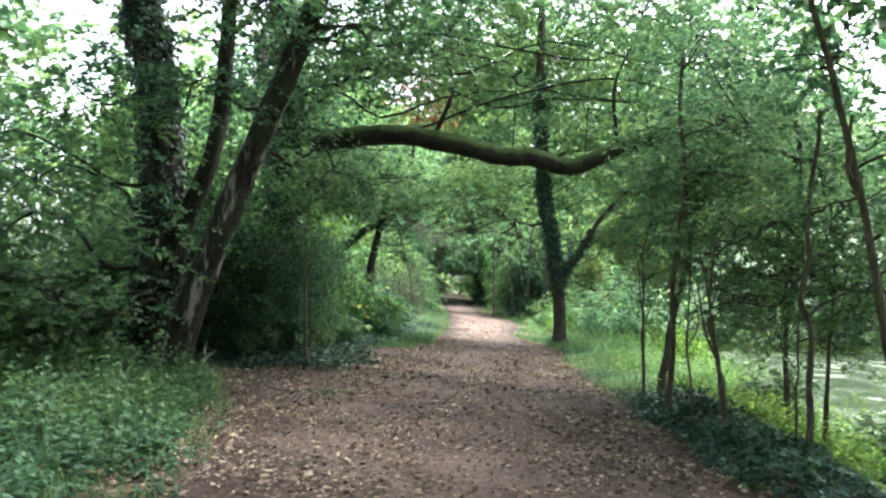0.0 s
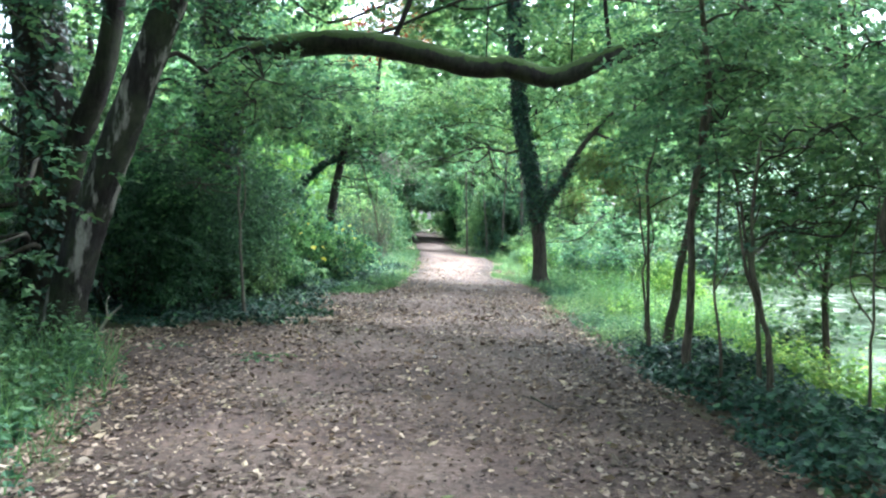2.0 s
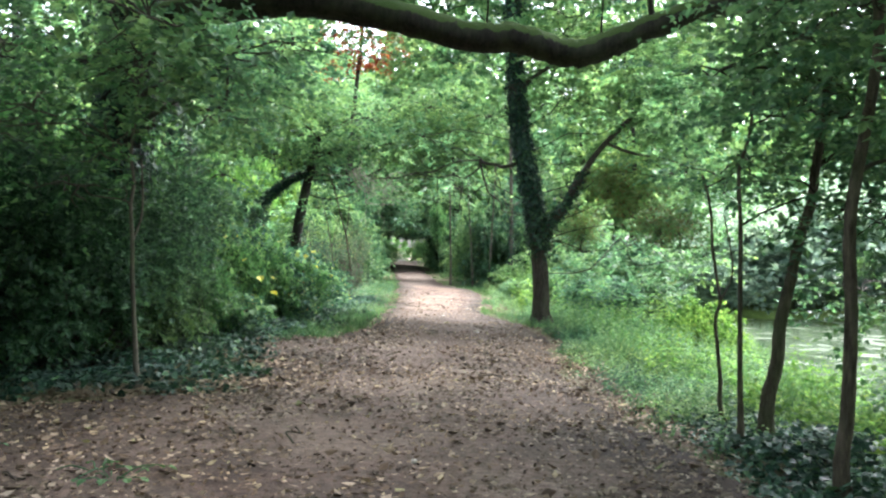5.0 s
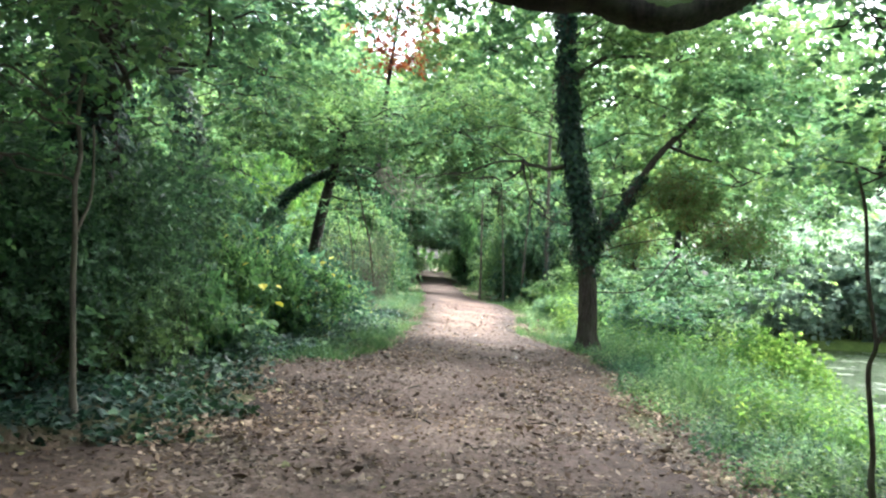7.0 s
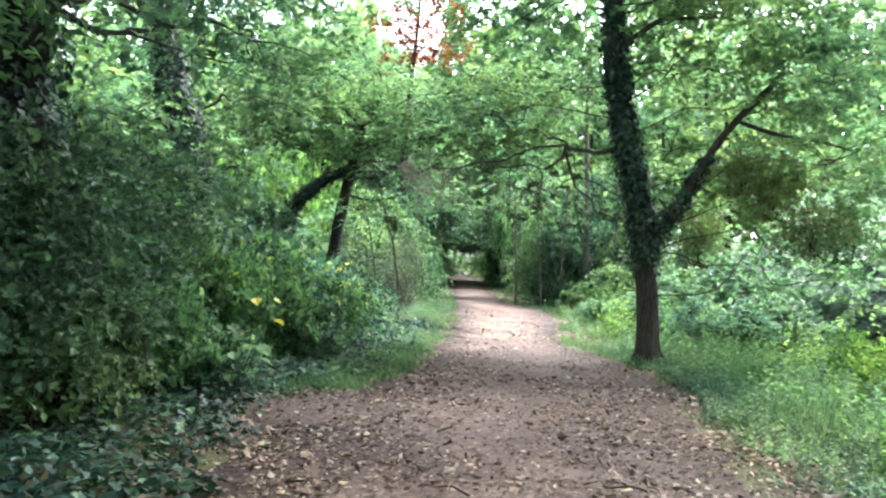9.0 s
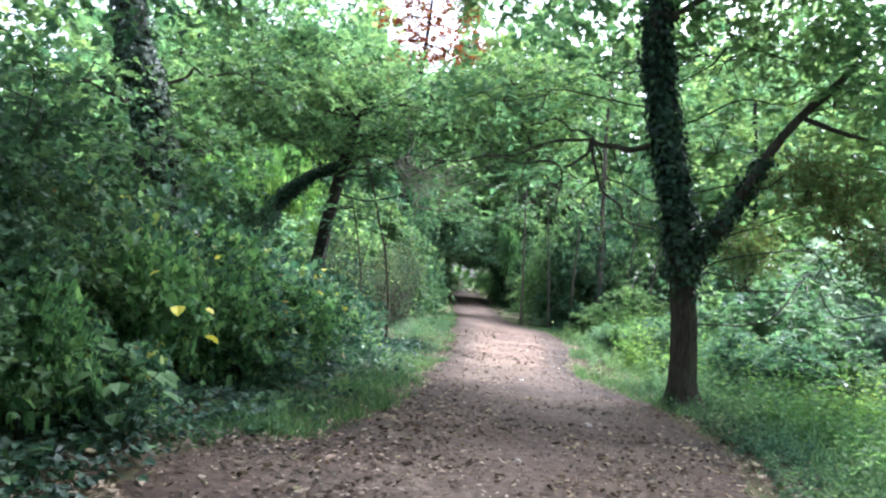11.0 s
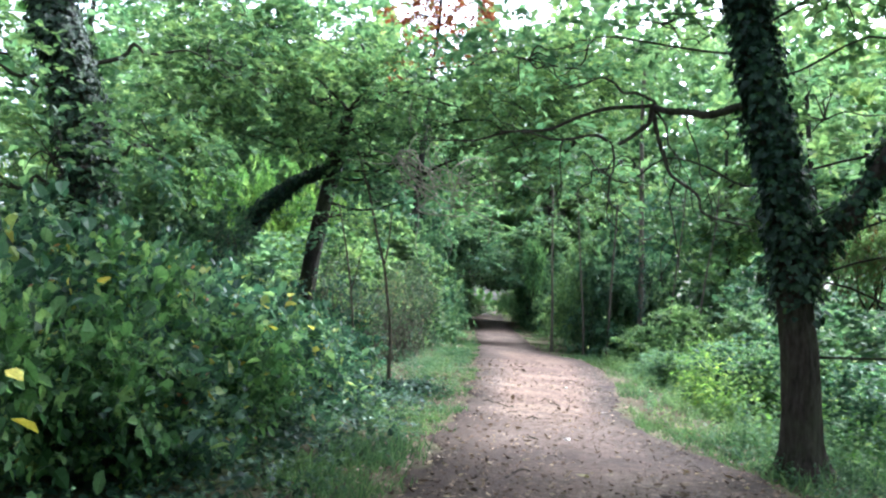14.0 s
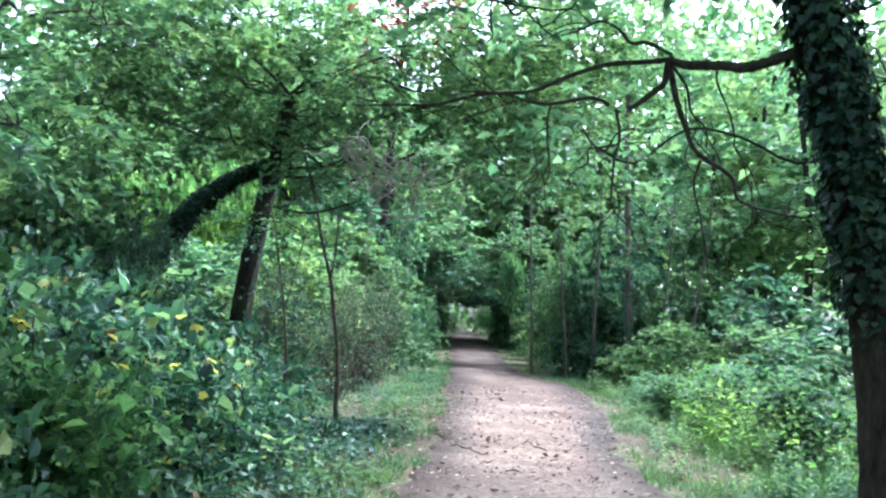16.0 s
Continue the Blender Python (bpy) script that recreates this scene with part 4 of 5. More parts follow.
sapling("young maple with a broad leafy top behind the bank", [(4.7, 10.8, -0.5), (4.65, 10.8, 0.8), (4.8, 10.9, 2.0), (4.9, 11.0, 3.4)], (0.04, 0.018),
        [(4.7, 10.6, 1.9, 0.9, 0.8, 0.5), (5.3, 11.2, 2.8, 1.1, 0.9, 0.6), (4.5, 11.4, 3.6, 1.0, 0.9, 0.5), (5.9, 10.5, 1.9, 0.9, 0.9, 0.6), (5.8, 12.2, 3.6, 1.2, 1.0, 0.6), (4.4, 12.0, 4.9, 1.0, 0.9, 0.5), (3.6, 11.6, 5.3, 0.9, 0.8, 0.45), (2.9, 12.0, 5.7, 0.9, 0.8, 0.4), (5.6, 12.0, 5.1, 1.0, 0.9, 0.4), (4.3, 10.6, 1.15, 0.7, 0.6, 0.35), (5.0, 12.6, 1.0, 0.8, 0.7, 0.4), (4.7, 9.5, 0.95, 0.6, 0.6, 0.35), (5.3, 14.0, 1.1, 0.8, 0.7, 0.4), (5.0, 8.4, 1.4, 0.7, 0.6, 0.35), (4.0, 9.8, 1.75, 0.8, 0.6, 0.4), (4.6, 9.2, 2.3, 0.8, 0.7, 0.45), (3.9, 11.2, 1.6, 0.7, 0.6, 0.35)], 37, density=70)
sapling("pale slender sapling standing in ivy", [(-2.15, 13.3, -0.05), (-2.17, 13.3, 0.3), (-2.22, 13.3, 1.08), (-2.25, 13.3, 1.77), (-2.26, 13.3, 2.31), (-2.2, 13.4, 3.3)], (0.026, 0.012),
        [(-2.4, 13.2, 2.3, 0.5, 0.4, 0.3), (-3.0, 12.9, 2.6, 0.7, 0.5, 0.35), (-2.1, 13.3, 3.1, 0.6, 0.5, 0.3), (-2.7, 13.0, 1.95, 0.6, 0.4, 0.3), (-3.3, 13.0, 3.2, 0.7, 0.5, 0.4), (-3.4, 12.8, 2.4, 0.5, 0.4, 0.3)], 38, bark=M_GREYBARK, leaf=L_HAZEL)
sapling("thin bare-stemmed sapling leaning over the verge", [(-0.87, 26.6, -0.05), (-0.88, 26.6, 0.8), (-1.05, 26.8, 1.8), (-1.35, 27.2, 2.8), (-1.7, 27.8, 3.7)], (0.026, 0.014),
        [(-1.4, 27.2, 3.0, 0.5, 0.4, 0.25)], 39)
sapling("thin dark sapling in the verge", [(-1.3, 25.4, -0.05), (-1.25, 25.4, 0.9), (-1.4, 25.5, 1.9), (-1.6, 25.8, 2.6)], (0.018, 0.008), [(-1.7, 25.8, 2.4, 0.6, 0.5, 0.3)], 40)
sapling("young tree at the water edge", [(4.4, 9.0, -0.5), (4.35, 9.0, 0.6), (4.45, 9.1, 1.6), (4.4, 9.1, 2.6)], (0.03, 0.012), [(4.6, 9.3, 2.4, 0.9, 0.8, 0.5), (4.1, 9.0, 3.1, 0.8, 0.7, 0.4)], 41)

# ---------------------------------------------------------------- shrubs
bramble = bush("bramble_bush", "tangled bramble with mixed green and a few yellow leaves", L_BRAMBLE, 51, 400, 0.092, shape=LEAF_FULL, n=8, height=1.2, domes=20, big=0.14, clump=0.66, shoots=40)
hazel = bush("hazel_bush", "bright green hazel bush in full leaf", L_HAZEL, 52, 380, 0.1, upright=0.2, shape=LEAF_FULL, n=9, height=1.3, domes=18, big=0.08, clump=0.7, shoots=34)
holly = bush("evergreen_bush", "dense dark evergreen bush with small leaves", L_DARK, 53, 420, 0.095, n=8, height=2.4, domes=18, clump=0.85, stems=20)
thicket = bush("thicket_bush", "mid-green leafy hedgerow thicket bush", L_MID, 54, 280, 0.156, n=8, height=2.4, domes=16)
leafy = bush("leafy_bush", "dense green bush with small leaves", L_DARK, 58, 720, 0.09, n=8, height=2.4, domes=16)
hedge = bush("hedge_bush", "light green leafy hedgerow bush", L_BRIGHT, 59, 380, 0.138, n=8, height=2.4, domes=16)
twiggy = bush("scrub_bush", "thin-leaved scrub with many bare grey-brown stems", L_SCRUB, 60, 190, 0.08, n=7, height=1.9, domes=16, clump=0.8, stems=36, shoots=20, wood=M_GREYBARK)
limebush = bush("lime_green_bush", "sunlit yellow-green bush at the pond edge", L_LIME, 55, 360, 0.11, upright=0.3, n=8, height=1.2, domes=9)
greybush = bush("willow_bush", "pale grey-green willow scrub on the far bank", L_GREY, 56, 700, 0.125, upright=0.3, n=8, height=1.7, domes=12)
brownbush = bush("browning_bush", "dry browning foliage hanging from the oak", L_BROWN, 57, 260, 0.085, n=8, height=1.0, clump=0.8, shoots=50)

# dark evergreens behind the ivy bed
for x, y, s, h in [(-3.25, 14.6, 1.05, 2.2), (-3.9, 13.9, 1.2, 2.5), (-5.2, 13.4, 1.3, 2.5), (-4.4, 15.4, 1.4, 3.2), (-6.8, 12.6, 1.2, 1.7), (-2.4, 15.9, 0.5, 1.2)]:
    plant(holly, x, y, s, h, x * 3 + y)
# leafier thicket over and around them
for x, y, s, h in [(-2.75, 15.0, 0.75, 2.2), (-3.05, 16.0, 0.9, 2.5), (-3.1, 14.0, 0.8, 2.0), (-2.95, 16.7, 0.8, 2.2), (-3.4, 13.4, 0.8, 2.2), (-5.0, 11.9, 1.0, 2.0), (-6.2, 10.4, 1.2, 1.6), (-7.4, 9.0, 1.3, 1.9), (-5.4, 9.9, 0.9, 1.3), (-4.6, 10.4, 0.8, 1.2), (-8.5, 7.0, 1.5, 2.2), (-8.0, 4.5, 1.4, 1.8),
                   (-7.8, 11.5, 1.4, 1.7), (-3.2, 17.8, 1.1, 2.6), (-4.8, 18.6, 1.3, 2.5), (-6.0, 17.0, 1.5, 3.2)]:
    plant(leafy if y > 12.5 and x > -5 else thicket, x, y, s, h, x * 5 + y)
# bright hazel and bramble bank
for x, y, s, h in [(-1.9, 19.7, 0.6, 1.2), (-2.35, 18.8, 0.65, 1.4), (-2.35, 17.0, 0.45, 1.2), (-1.6, 21.0, 0.7, 1.1), (-2.5, 20.9, 0.75, 1.6)]:
    plant(hazel, x, y, s, h, x * 7 + y)
for x, y, s, h in [(-2.1, 17.5, 0.55, 0.7), (-3.1, 17.4, 0.8, 1.8), (-2.8, 19.3, 0.85, 1.45), (-1.8, 20.2, 0.75, 1.0), (-2.7, 20.6, 1.0, 1.5), (-1.5, 22.2, 0.8, 1.05), (-2.5, 22.2, 1.0, 1.45), (-1.4, 23.6, 0.75, 1.0), (-2.4, 23.9, 1.0, 1.4),
                   (-3.6, 21.8, 1.1, 1.7), (-3.5, 23.4, 1.1, 1.6), (-1.7, 25.0, 0.85, 1.1), (-2.8, 25.4, 1.0, 1.4), (-3.9, 26.0, 1.1, 1.6), (-1.9, 26.8, 0.8, 1.1), (-3.1, 27.2, 1.0, 1.3), (-3.8, 19.8, 1.1, 1.9), (-5.0, 21.0, 1.3, 2.0)]:
    plant(bramble, x, y, s, h, x * 3 + y * 2)
for x, y, s, h in [(-2.6, 30.0, 1.0, 1.6), (-2.8, 32.4, 1.3, 2.6), (-2.3, 35.0, 1.1, 2.4), (-1.1, 36.4, 1.0, 2.4), (-2.2, 37.6, 1.4, 3.4),
                   (-5.6, 27.4, 1.6, 2.6), (-5.6, 30.5, 1.5, 2.0), (-3.8, 27.5, 0.7, 2.2), (-4.6, 26.9, 0.9, 2.5), (-6.6, 23.0, 1.6, 2.6), (-7.0, 20.0, 1.7, 3.0), (-5.0, 34.0, 1.6, 2.3), (-2.9, 38.0, 1.0, 3.6)]:
    plant(hedge if int(y * 10) % 2 == 0 and x < -2.2 else thicket, x, y, s, h, x * 4 + y)
# twiggy scrub at the verge
for x, y, s, h in [(-1.7, 28.0, 0.75, 1.6), (-1.35, 29.6, 0.7, 1.7), (-1.25, 31.2, 0.75, 1.8), (-1.2, 32.9, 0.8, 1.9), (-1.15, 34.6, 0.85, 2.1), (-2.3, 28.9, 0.8, 2.0), (-1.9, 33.4, 0.9, 2.2), (-3.4, 26.4, 0.7, 2.0)]:
    plant(twiggy, x, y, s, h, x * 4 + y)
# sunlit young growth beyond the arching tree
for x, y, s, h in [(-5.2, 37.0, 1.3, 4.4), (-4.0, 38.4, 0.9, 3.6), (-6.8, 38.0, 1.5, 4.2)]:
    plant(limebush, x, y, s, h, x + y)
# hedges that close into a tunnel, with a gap that lets the light down
for k in range(12):
    y = 39.6 + k * 3.3
    low = 1.7 if 46 < y < 51 else 3.1
    plant(thicket, -1.2 + 0.12 * math.sin(k * 2.2), y, 0.92, low + 0.9 + 0.4 * math.sin(k * 1.7), k * 1.3)
    plant(hedge if k < 3 else thicket, 3.7 + 0.12 * math.sin(k * 3.1), y + 1.4, 0.88, low + 0.4 * math.cos(k * 2.1), k * 2.1)
for k, (x, y) in enumerate([(0.2, 42.4), (2.4, 43.0), (0.9, 52.6), (1.8, 55.0), (0.6, 57.4), (1.9, 60.0), (0.8, 63.0), (1.6, 66.5), (0.9, 71.0), (1.8, 76.0)]):
    plant(thicket, x, y, 1.25, 1.9, k * 0.9, z=2.2 + 0.1 * math.sin(k * 2.0))
for k in range(7):
    plant(thicket, -3.3, 41 + k * 4.5, 1.9, 4.6 + 0.6 * math.sin(k), k * 1.7)
    if k not in (1, 2):
        plant(thicket, 5.9, 42 + k * 4.5, 1.9, 4.8 + 0.6 * math.cos(k), k * 2.3)
for k, (x, y, s, h) in enumerate([(-0.6, 84.0, 1.1, 2.6), (3.6, 86.0, 1.2, 2.8), (0.2, 92.0, 1.2, 1.6), (2.8, 95.0, 1.4, 2.2)]):
    plant(hedge, x, y, s, h, k)
# hedge beyond the oak, on the pond side
for x, y, s, h in [(3.75, 39.6, 0.85, 3.4), (4.5, 39.3, 0.85, 2.7), (5.6, 39.2, 1.1, 3.2), (7.0, 38.6, 1.4, 3.4), (5.0, 41.0, 1.4, 4.6), (4.2, 38.6, 0.6, 1.1)]:
    plant(thicket, x, y, s, h, x * 2 + y)
for x, y, s, h in [(5.6, 35.4, 1.0, 2.0), (6.6, 34.0, 1.2, 2.2), (7.8, 35.5, 1.6, 3.2), (8.5, 32.0, 1.6, 2.6), (4.9, 34.6, 0.7, 0.9), (4.5, 33.0, 0.7, 0.7), (5.4, 32.0, 0.9, 1.2), (4.6, 35.8, 0.8, 1.2)]:
    plant(thicket if x > 7 else hedge, x, y, s, h, x * 3 + y)
for x, y, s, h in [(4.7, 24.3, 0.6, 1.1), (5.6, 24.6, 0.8, 1.3), (4.4, 26.2, 0.6, 1.1), (6.8, 25.4, 0.9, 1.5), (5.4, 27.4, 0.8, 1.5), (4.5, 28.9, 0.6, 1.0), (5.8, 30.0, 0.9, 1.7), (7.2, 27.4, 1.0, 1.5), (4.1, 30.7, 0.5, 0.7)]:
    plant(limebush if int(x * 10 + y * 10) % 2 else thicket, x, y, s, h, x * 3 + y)
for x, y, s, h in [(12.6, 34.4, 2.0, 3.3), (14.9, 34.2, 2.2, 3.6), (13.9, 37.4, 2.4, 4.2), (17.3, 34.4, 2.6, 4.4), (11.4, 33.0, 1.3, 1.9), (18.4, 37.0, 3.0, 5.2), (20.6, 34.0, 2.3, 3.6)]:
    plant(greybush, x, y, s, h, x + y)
for x, y, s, h, z in [(5.0, 21.7, 0.7, 0.8, 2.2), (5.7, 22.0, 0.8, 0.8, 1.7), (4.6, 21.9, 0.6, 0.7, 2.6), (6.4, 22.6, 0.8, 0.9, 1.6), (4.3, 23.0, 0.5, 0.9, 1.5)]:
    plant(brownbush, x, y, s, h, x, z=z)
plant(hazel, 2.15, 41.2, 0.42, 1.9, 0.7, z=1.5)
# scrub along the far side of the bank
for x, y, s, h in [(24.6, 12.4, 2.6, 3.6), (24.8, 6.0, 2.6, 3.4), (24.4, 17.5, 2.6, 3.8), (24.6, 23.0, 2.8, 4.0), (24.2, 28.5, 2.6, 3.8), (22.6, 33.6, 2.2, 3.0), (5.6, 10.0, 0.5, 0.7), (5.4, 12.6, 0.7, 0.9), (5.9, 7.6, 0.6, 0.8)]:
    plant(thicket, x, y, s, h, x * 2 + y)
for x, y, s, h in [(6.2, 20.4, 0.7, 1.0), (6.6, 22.0, 0.9, 1.2), (5.6, 15.6, 0.5, 0.6)]:
    plant(limebush, x, y, s, h, x * 2 + y)

# ---------------------------------------------------------------- woodland trees farther off
LOFT = [(0, 0, 6.0, 2.2, 2.1, 1.2), (1.7, 0.4, 5.0, 1.6, 1.5, 1.0), (-1.6, 0.6, 4.6, 1.6, 1.5, 1.0), (0.2, -1.7, 4.4, 1.6, 1.4, 0.9), (-0.3, 1.6, 5.6, 1.7, 1.6, 1.0), (0.3, 0.2, 8.4, 2.0, 1.9, 1.3),
        (1.3, -1.0, 7.0, 1.5, 1.5, 1.0), (-1.4, -0.8, 7.2, 1.5, 1.4, 1.0), (0.2, 0.3, 10.0, 1.4, 1.3, 0.9)]
HIGH = [(0, 0, 9.0, 3.0, 3.0, 1.0), (2.6, 0.6, 8.2, 2.4, 2.2, 0.9), (-2.4, 0.8, 8.4, 2.4, 2.2, 0.9), (0.4, -2.8, 8.2, 2.4, 2.2, 0.9), (-0.4, 2.8, 8.4, 2.3, 2.2, 0.9), (0.3, 0.2, 10.8, 2.6, 2.5, 1.1), (4.2, -0.8, 9.0, 1.8, 1.8, 0.7), (-4.0, -0.8, 9.0, 1.8, 1.8, 0.7)]
loft = tree("woodland_tree", "tall leafy green woodland tree", (0.0, 0.0), [(0, 0, -0.2), (0.1, 0.0, 2.0), (0.0, 0.2, 5.0), (0.3, 0.1, 9.0)], (0.17, 0.06), LOFT, L_BRIGHT, 71, size=0.335, density=3.7, n=8, length=0.7, twigs=1)
# Stands only outside the view; its crown is added to darken the path.
high = tree("unseen_shade_tree", "unseen tree added to shade the path with its high crown", (0.0, 0.0), [(0, 0, -0.2), (0.1, 0.0, 3.0), (0.0, 0.2, 7.0), (0.2, 0.1, 10.0)], (0.2, 0.08), HIGH, L_MID, 72, size=0.38, density=3.4, n=8, length=0.8, twigs=2)


def grove(kind, spots):
    """Sets the tree down at (x, y, scale, turn), copies after the first."""
    kind.scale = (1, 1, 1)
    for k, (x, y, s, a) in enumerate(spots[1:] + spots[:1]):
        m = Matrix.Translation((x, y, float(G(x, y)))) @ Matrix.Rotation(a, 4, 'Z') @ Matrix.Diagonal((s, s, s, 1))
        if k < len(spots) - 1:
            copy_thing(kind, m)
        else:
            kind.matrix_basis = m


# Trees at negative y stand unseen behind the start, added to hold back light.
grove(loft, [(-9.0, 32.5, 0.8, 0.4), (-10.0, 43.0, 1.0, 1.3), (-5.6, 46.0, 1.1, 2.2), (-3.4, 51.0, 1.1, 3.0), (11.5, 46.0, 1.1, 0.9), (9.6, 45.0, 0.95, 2.0), (15.0, 46.0, 1.05, 3.3),
             (26.5, 27.0, 1.2, 4.2), (-1.9, 46.5, 0.95, 1.1), (-3.8, 54.0, 1.2, 2.5), (9.0, 63.0, 1.2, 0.2), (4.4, 60.0, 1.5, 1.9), (-1.9, 56.0, 1.0, 0.7), (-3.2, 64.0, 1.4, 0.6), (21.0, 44.0, 1.2, 5.5), (-6.0, -6.0, 1.1, 1.0),
             (6.5, -7.0, 1.1, 2.0), (-0.5, -12.0, 1.2, 3.0), (-10.5, 41.0, 0.95, 5.0), (3.4, 62.0, 1.3, 3.7), (26.5, 17.0, 1.2, 1.0), (27.0, 8.0, 1.2, 2.0), (-9.5, 27.0, 1.0, 3.0), (-14.0, 24.0, 1.1, 2.6), (-7.0, 58.0, 1.6, 0.5), (-5.0, 68.0, 1.5, 1.4), (11.0, 41.0, 1.0, 2.5), (5.6, 72.0, 1.7, 3.5), (-13.0, 50.0, 1.5, 4.5), (13.0, 52.0, 1.5, 5.5), (-9.0, 46.0, 1.3, 0.8), (-1.5, 82.0, 1.8, 1.0), (4.5, 90.0, 1.8, 1.9)])
grove(high, [(-5.5, 1.5, 1.0, 0.3), (5.2, 3.0, 1.0, 1.2), (-6.6, 7.2, 1.0, 2.2), (6.0, 8.0, 0.8, 3.1), (-5.0, -5.5, 1.0, 4.2), (4.8, -4.5, 1.0, 5.2)])

# a belt of distant trees all round
rng = rng_of(81)
a = rng.uniform(0, 2 * math.pi, 66000)
rad = rng.uniform(44, 60, 66000)
hx, hy = rad * np.cos(a) * 0.9, 20 + rad * np.sin(a) * 1.6
hz = rng.uniform(0, 1, 66000) ** 0.8 * np.where((hx < -9) & (hy > 25), 0.8, 1.0) * (18.0 + 3.0 * np.sin(a * 9) + 1.5 * np.sin(a * 23 + 1))
keep = ~((np.abs(hx - 1.2) < 2.2) & (hz < 2.4) & (hy < 60))
P = np.stack([hx, hy, hz - 0.6], -1)[keep]
v, f = leaves(LEAF_SMALL, P, rng.normal(size=P.shape), UP + rng.normal(0, 0.7, P.shape), rng.uniform(0.6, 1.2, len(P)))
stuff("distant_woods", "belt of distant leafy trees round the pond", "woods", v, f, L_BRIGHT)


def far_wood(label, n, x0, x1, y0, y1, top, seed, leaf):
    """A stand of far trees, too many to tell apart: crowns with an uneven outline."""
    rng = rng_of(seed)
    x, y = rng.uniform(x0, x1, n), rng.uniform(y0, y1, n)
    h = top(x) * (0.86 + 0.14 * np.sin(x * 0.9 + y * 0.2) + 0.08 * np.sin(x * 2.3 + 1) + 0.1 * np.sin(y * 0.7))
    z = h * rng.uniform(0.1, 1, n) ** 0.75
    keep = ~((np.abs(x - 1.2) < 2.6) & (z < 3.4))
    P = np.stack([x, y, z], -1)[keep]
    v, f = leaves(LEAF_SMALL, P, rng.normal(size=P.shape), UP + rng.normal(0, 0.7, P.shape), rng.uniform(0.6, 1.35, len(P)))
    stuff("distant_woods", label, "woods", v, f, leaf)


far_wood("tall leafy trees closing the far end of the path", 24000, -32, 36, 66, 80, lambda x: 26 - 9 * np.exp(-((x + 3.5) / 4.0) ** 2) - 8 * smooth(-9, -16, x), 82, L_BRIGHT)
far_wood("tall leafy trees along the far side of the pond", 13000, 24, 32, 2, 68, lambda x: 11.5 + 0 * x, 83, L_BRIGHT)

# ---------------------------------------------------------------- ivy on the ground
def ivy_bed(label, n, x0, x1, y0, y1, height, seed, keep, leaf=None):
    rng = rng_of(seed)
    x, y = rng.uniform(x0, x1, n), rng.uniform(y0, y1, n)
    ok = keep(x, y, rng)
    x, y = x[ok], y[ok]
    h = height(x, y) * rng.uniform(0.15, 1.0, len(x)) ** 0.6
    P = on_ground(x, y) + UP * h[:, None]
    A = rng.normal(0, 1, P.shape) * np.array([1, 1, 0.25]) - UP * 0.25
    N = UP * 0.9 + rng.normal(0, 0.4, P.shape)
    v, f = leaves(LEAF_IVY, P, A, N, 0.064 * rng.uniform(0.5, 1.3, len(P)))
    stuff("ivy_ground_cover", label, "ivy", v, f, leaf or L_IVY_LIT)


def lumpy(x, y, a):
    return a * (0.65 + 0.35 * np.sin(x * 3.1 + y * 1.7) * np.cos(y * 2.3 - x))


# The darker ivy leaf puts the evergreens' shade into this bed's colour.
ivy_bed("dark glossy ivy carpeting the ground under the evergreens", 15000, -6.5, -0.95, 12.2, 17.4,
        lambda x, y: lumpy(x, y, 0.24), 91, lambda x, y, r: (x < edge(LEFT_EDGE, y) + 0.12 * np.sin(y * 5) + r.normal(0, 0.1, len(x))), L_IVY)
ivy_bed("dark ivy heaped along the path's bank", 19000, 2.5, 3.9, 2.0, 13.4,
        lambda x, y: lumpy(x, y, 0.42) * smooth(2.4, 3.1, x) * (1 - 0.7 * smooth(10.5, 13, y)), 92,
        lambda x, y, r: (x > 2.66 + 0.15 * np.sin(y * 2.3) + r.normal(0, 0.08, len(x))) & (x < 3.65 + 0.2 * np.sin(y * 1.7) + r.normal(0, 0.1, len(x))) & (r.uniform(size=len(x)) > smooth(11, 13.5, y) * 0.8))
ivy_bed("low ivy creeping under the bramble bank", 9000, -3.0, 0.0, 17.0, 27.0,
        lambda x, y: lumpy(x, y, 0.22), 93, lambda x, y, r: x < edge(LEFT_EDGE, y) - 0.45 + r.normal(0, 0.12, len(x)))

# ---------------------------------------------------------------- grass, nettles and weeds
def grass_patch(label, n, x0, x1, y0, y1, tufts, height, seed, keep, width=0.011, lean=0.35, spread=0.15):
    rng = rng_of(seed)
    x, y = tufted(rng, n, x0, x1, y0, y1, tufts, spread)
    ok = keep(x, y, rng)
    x, y = x[ok], y[ok]
    v, f = blades(x, y, height(x, y), width, rng, lean)
    stuff("grass", label, "grass", v, f, L_GRASS)


grass_patch("short bright grass along the left verge", 26000, -1.6, 0.5, 17.2, 41.0, 210, lambda x, y: 0.12 + 0.0 * x, 101,
            lambda x, y, r: (x < edge(LEFT_EDGE, y) + 0.1 * np.sin(y * 3.1) + 0.07 * np.sin(y * 7.7)) & (x > edge(LEFT_EDGE, y) - 0.95), 0.014, 0.55)
grass_patch("bright tufts of fine grass in front of the brambles", 5200, -1.7, -0.2, 17.3, 24.0, 26, lambda x, y: 0.2 + 0.0 * x, 107,
            lambda x, y, r: (x < edge(LEFT_EDGE, y) + 0.12) & (x > edge(LEFT_EDGE, y) - 0.8), 0.013, 0.6, 0.17)
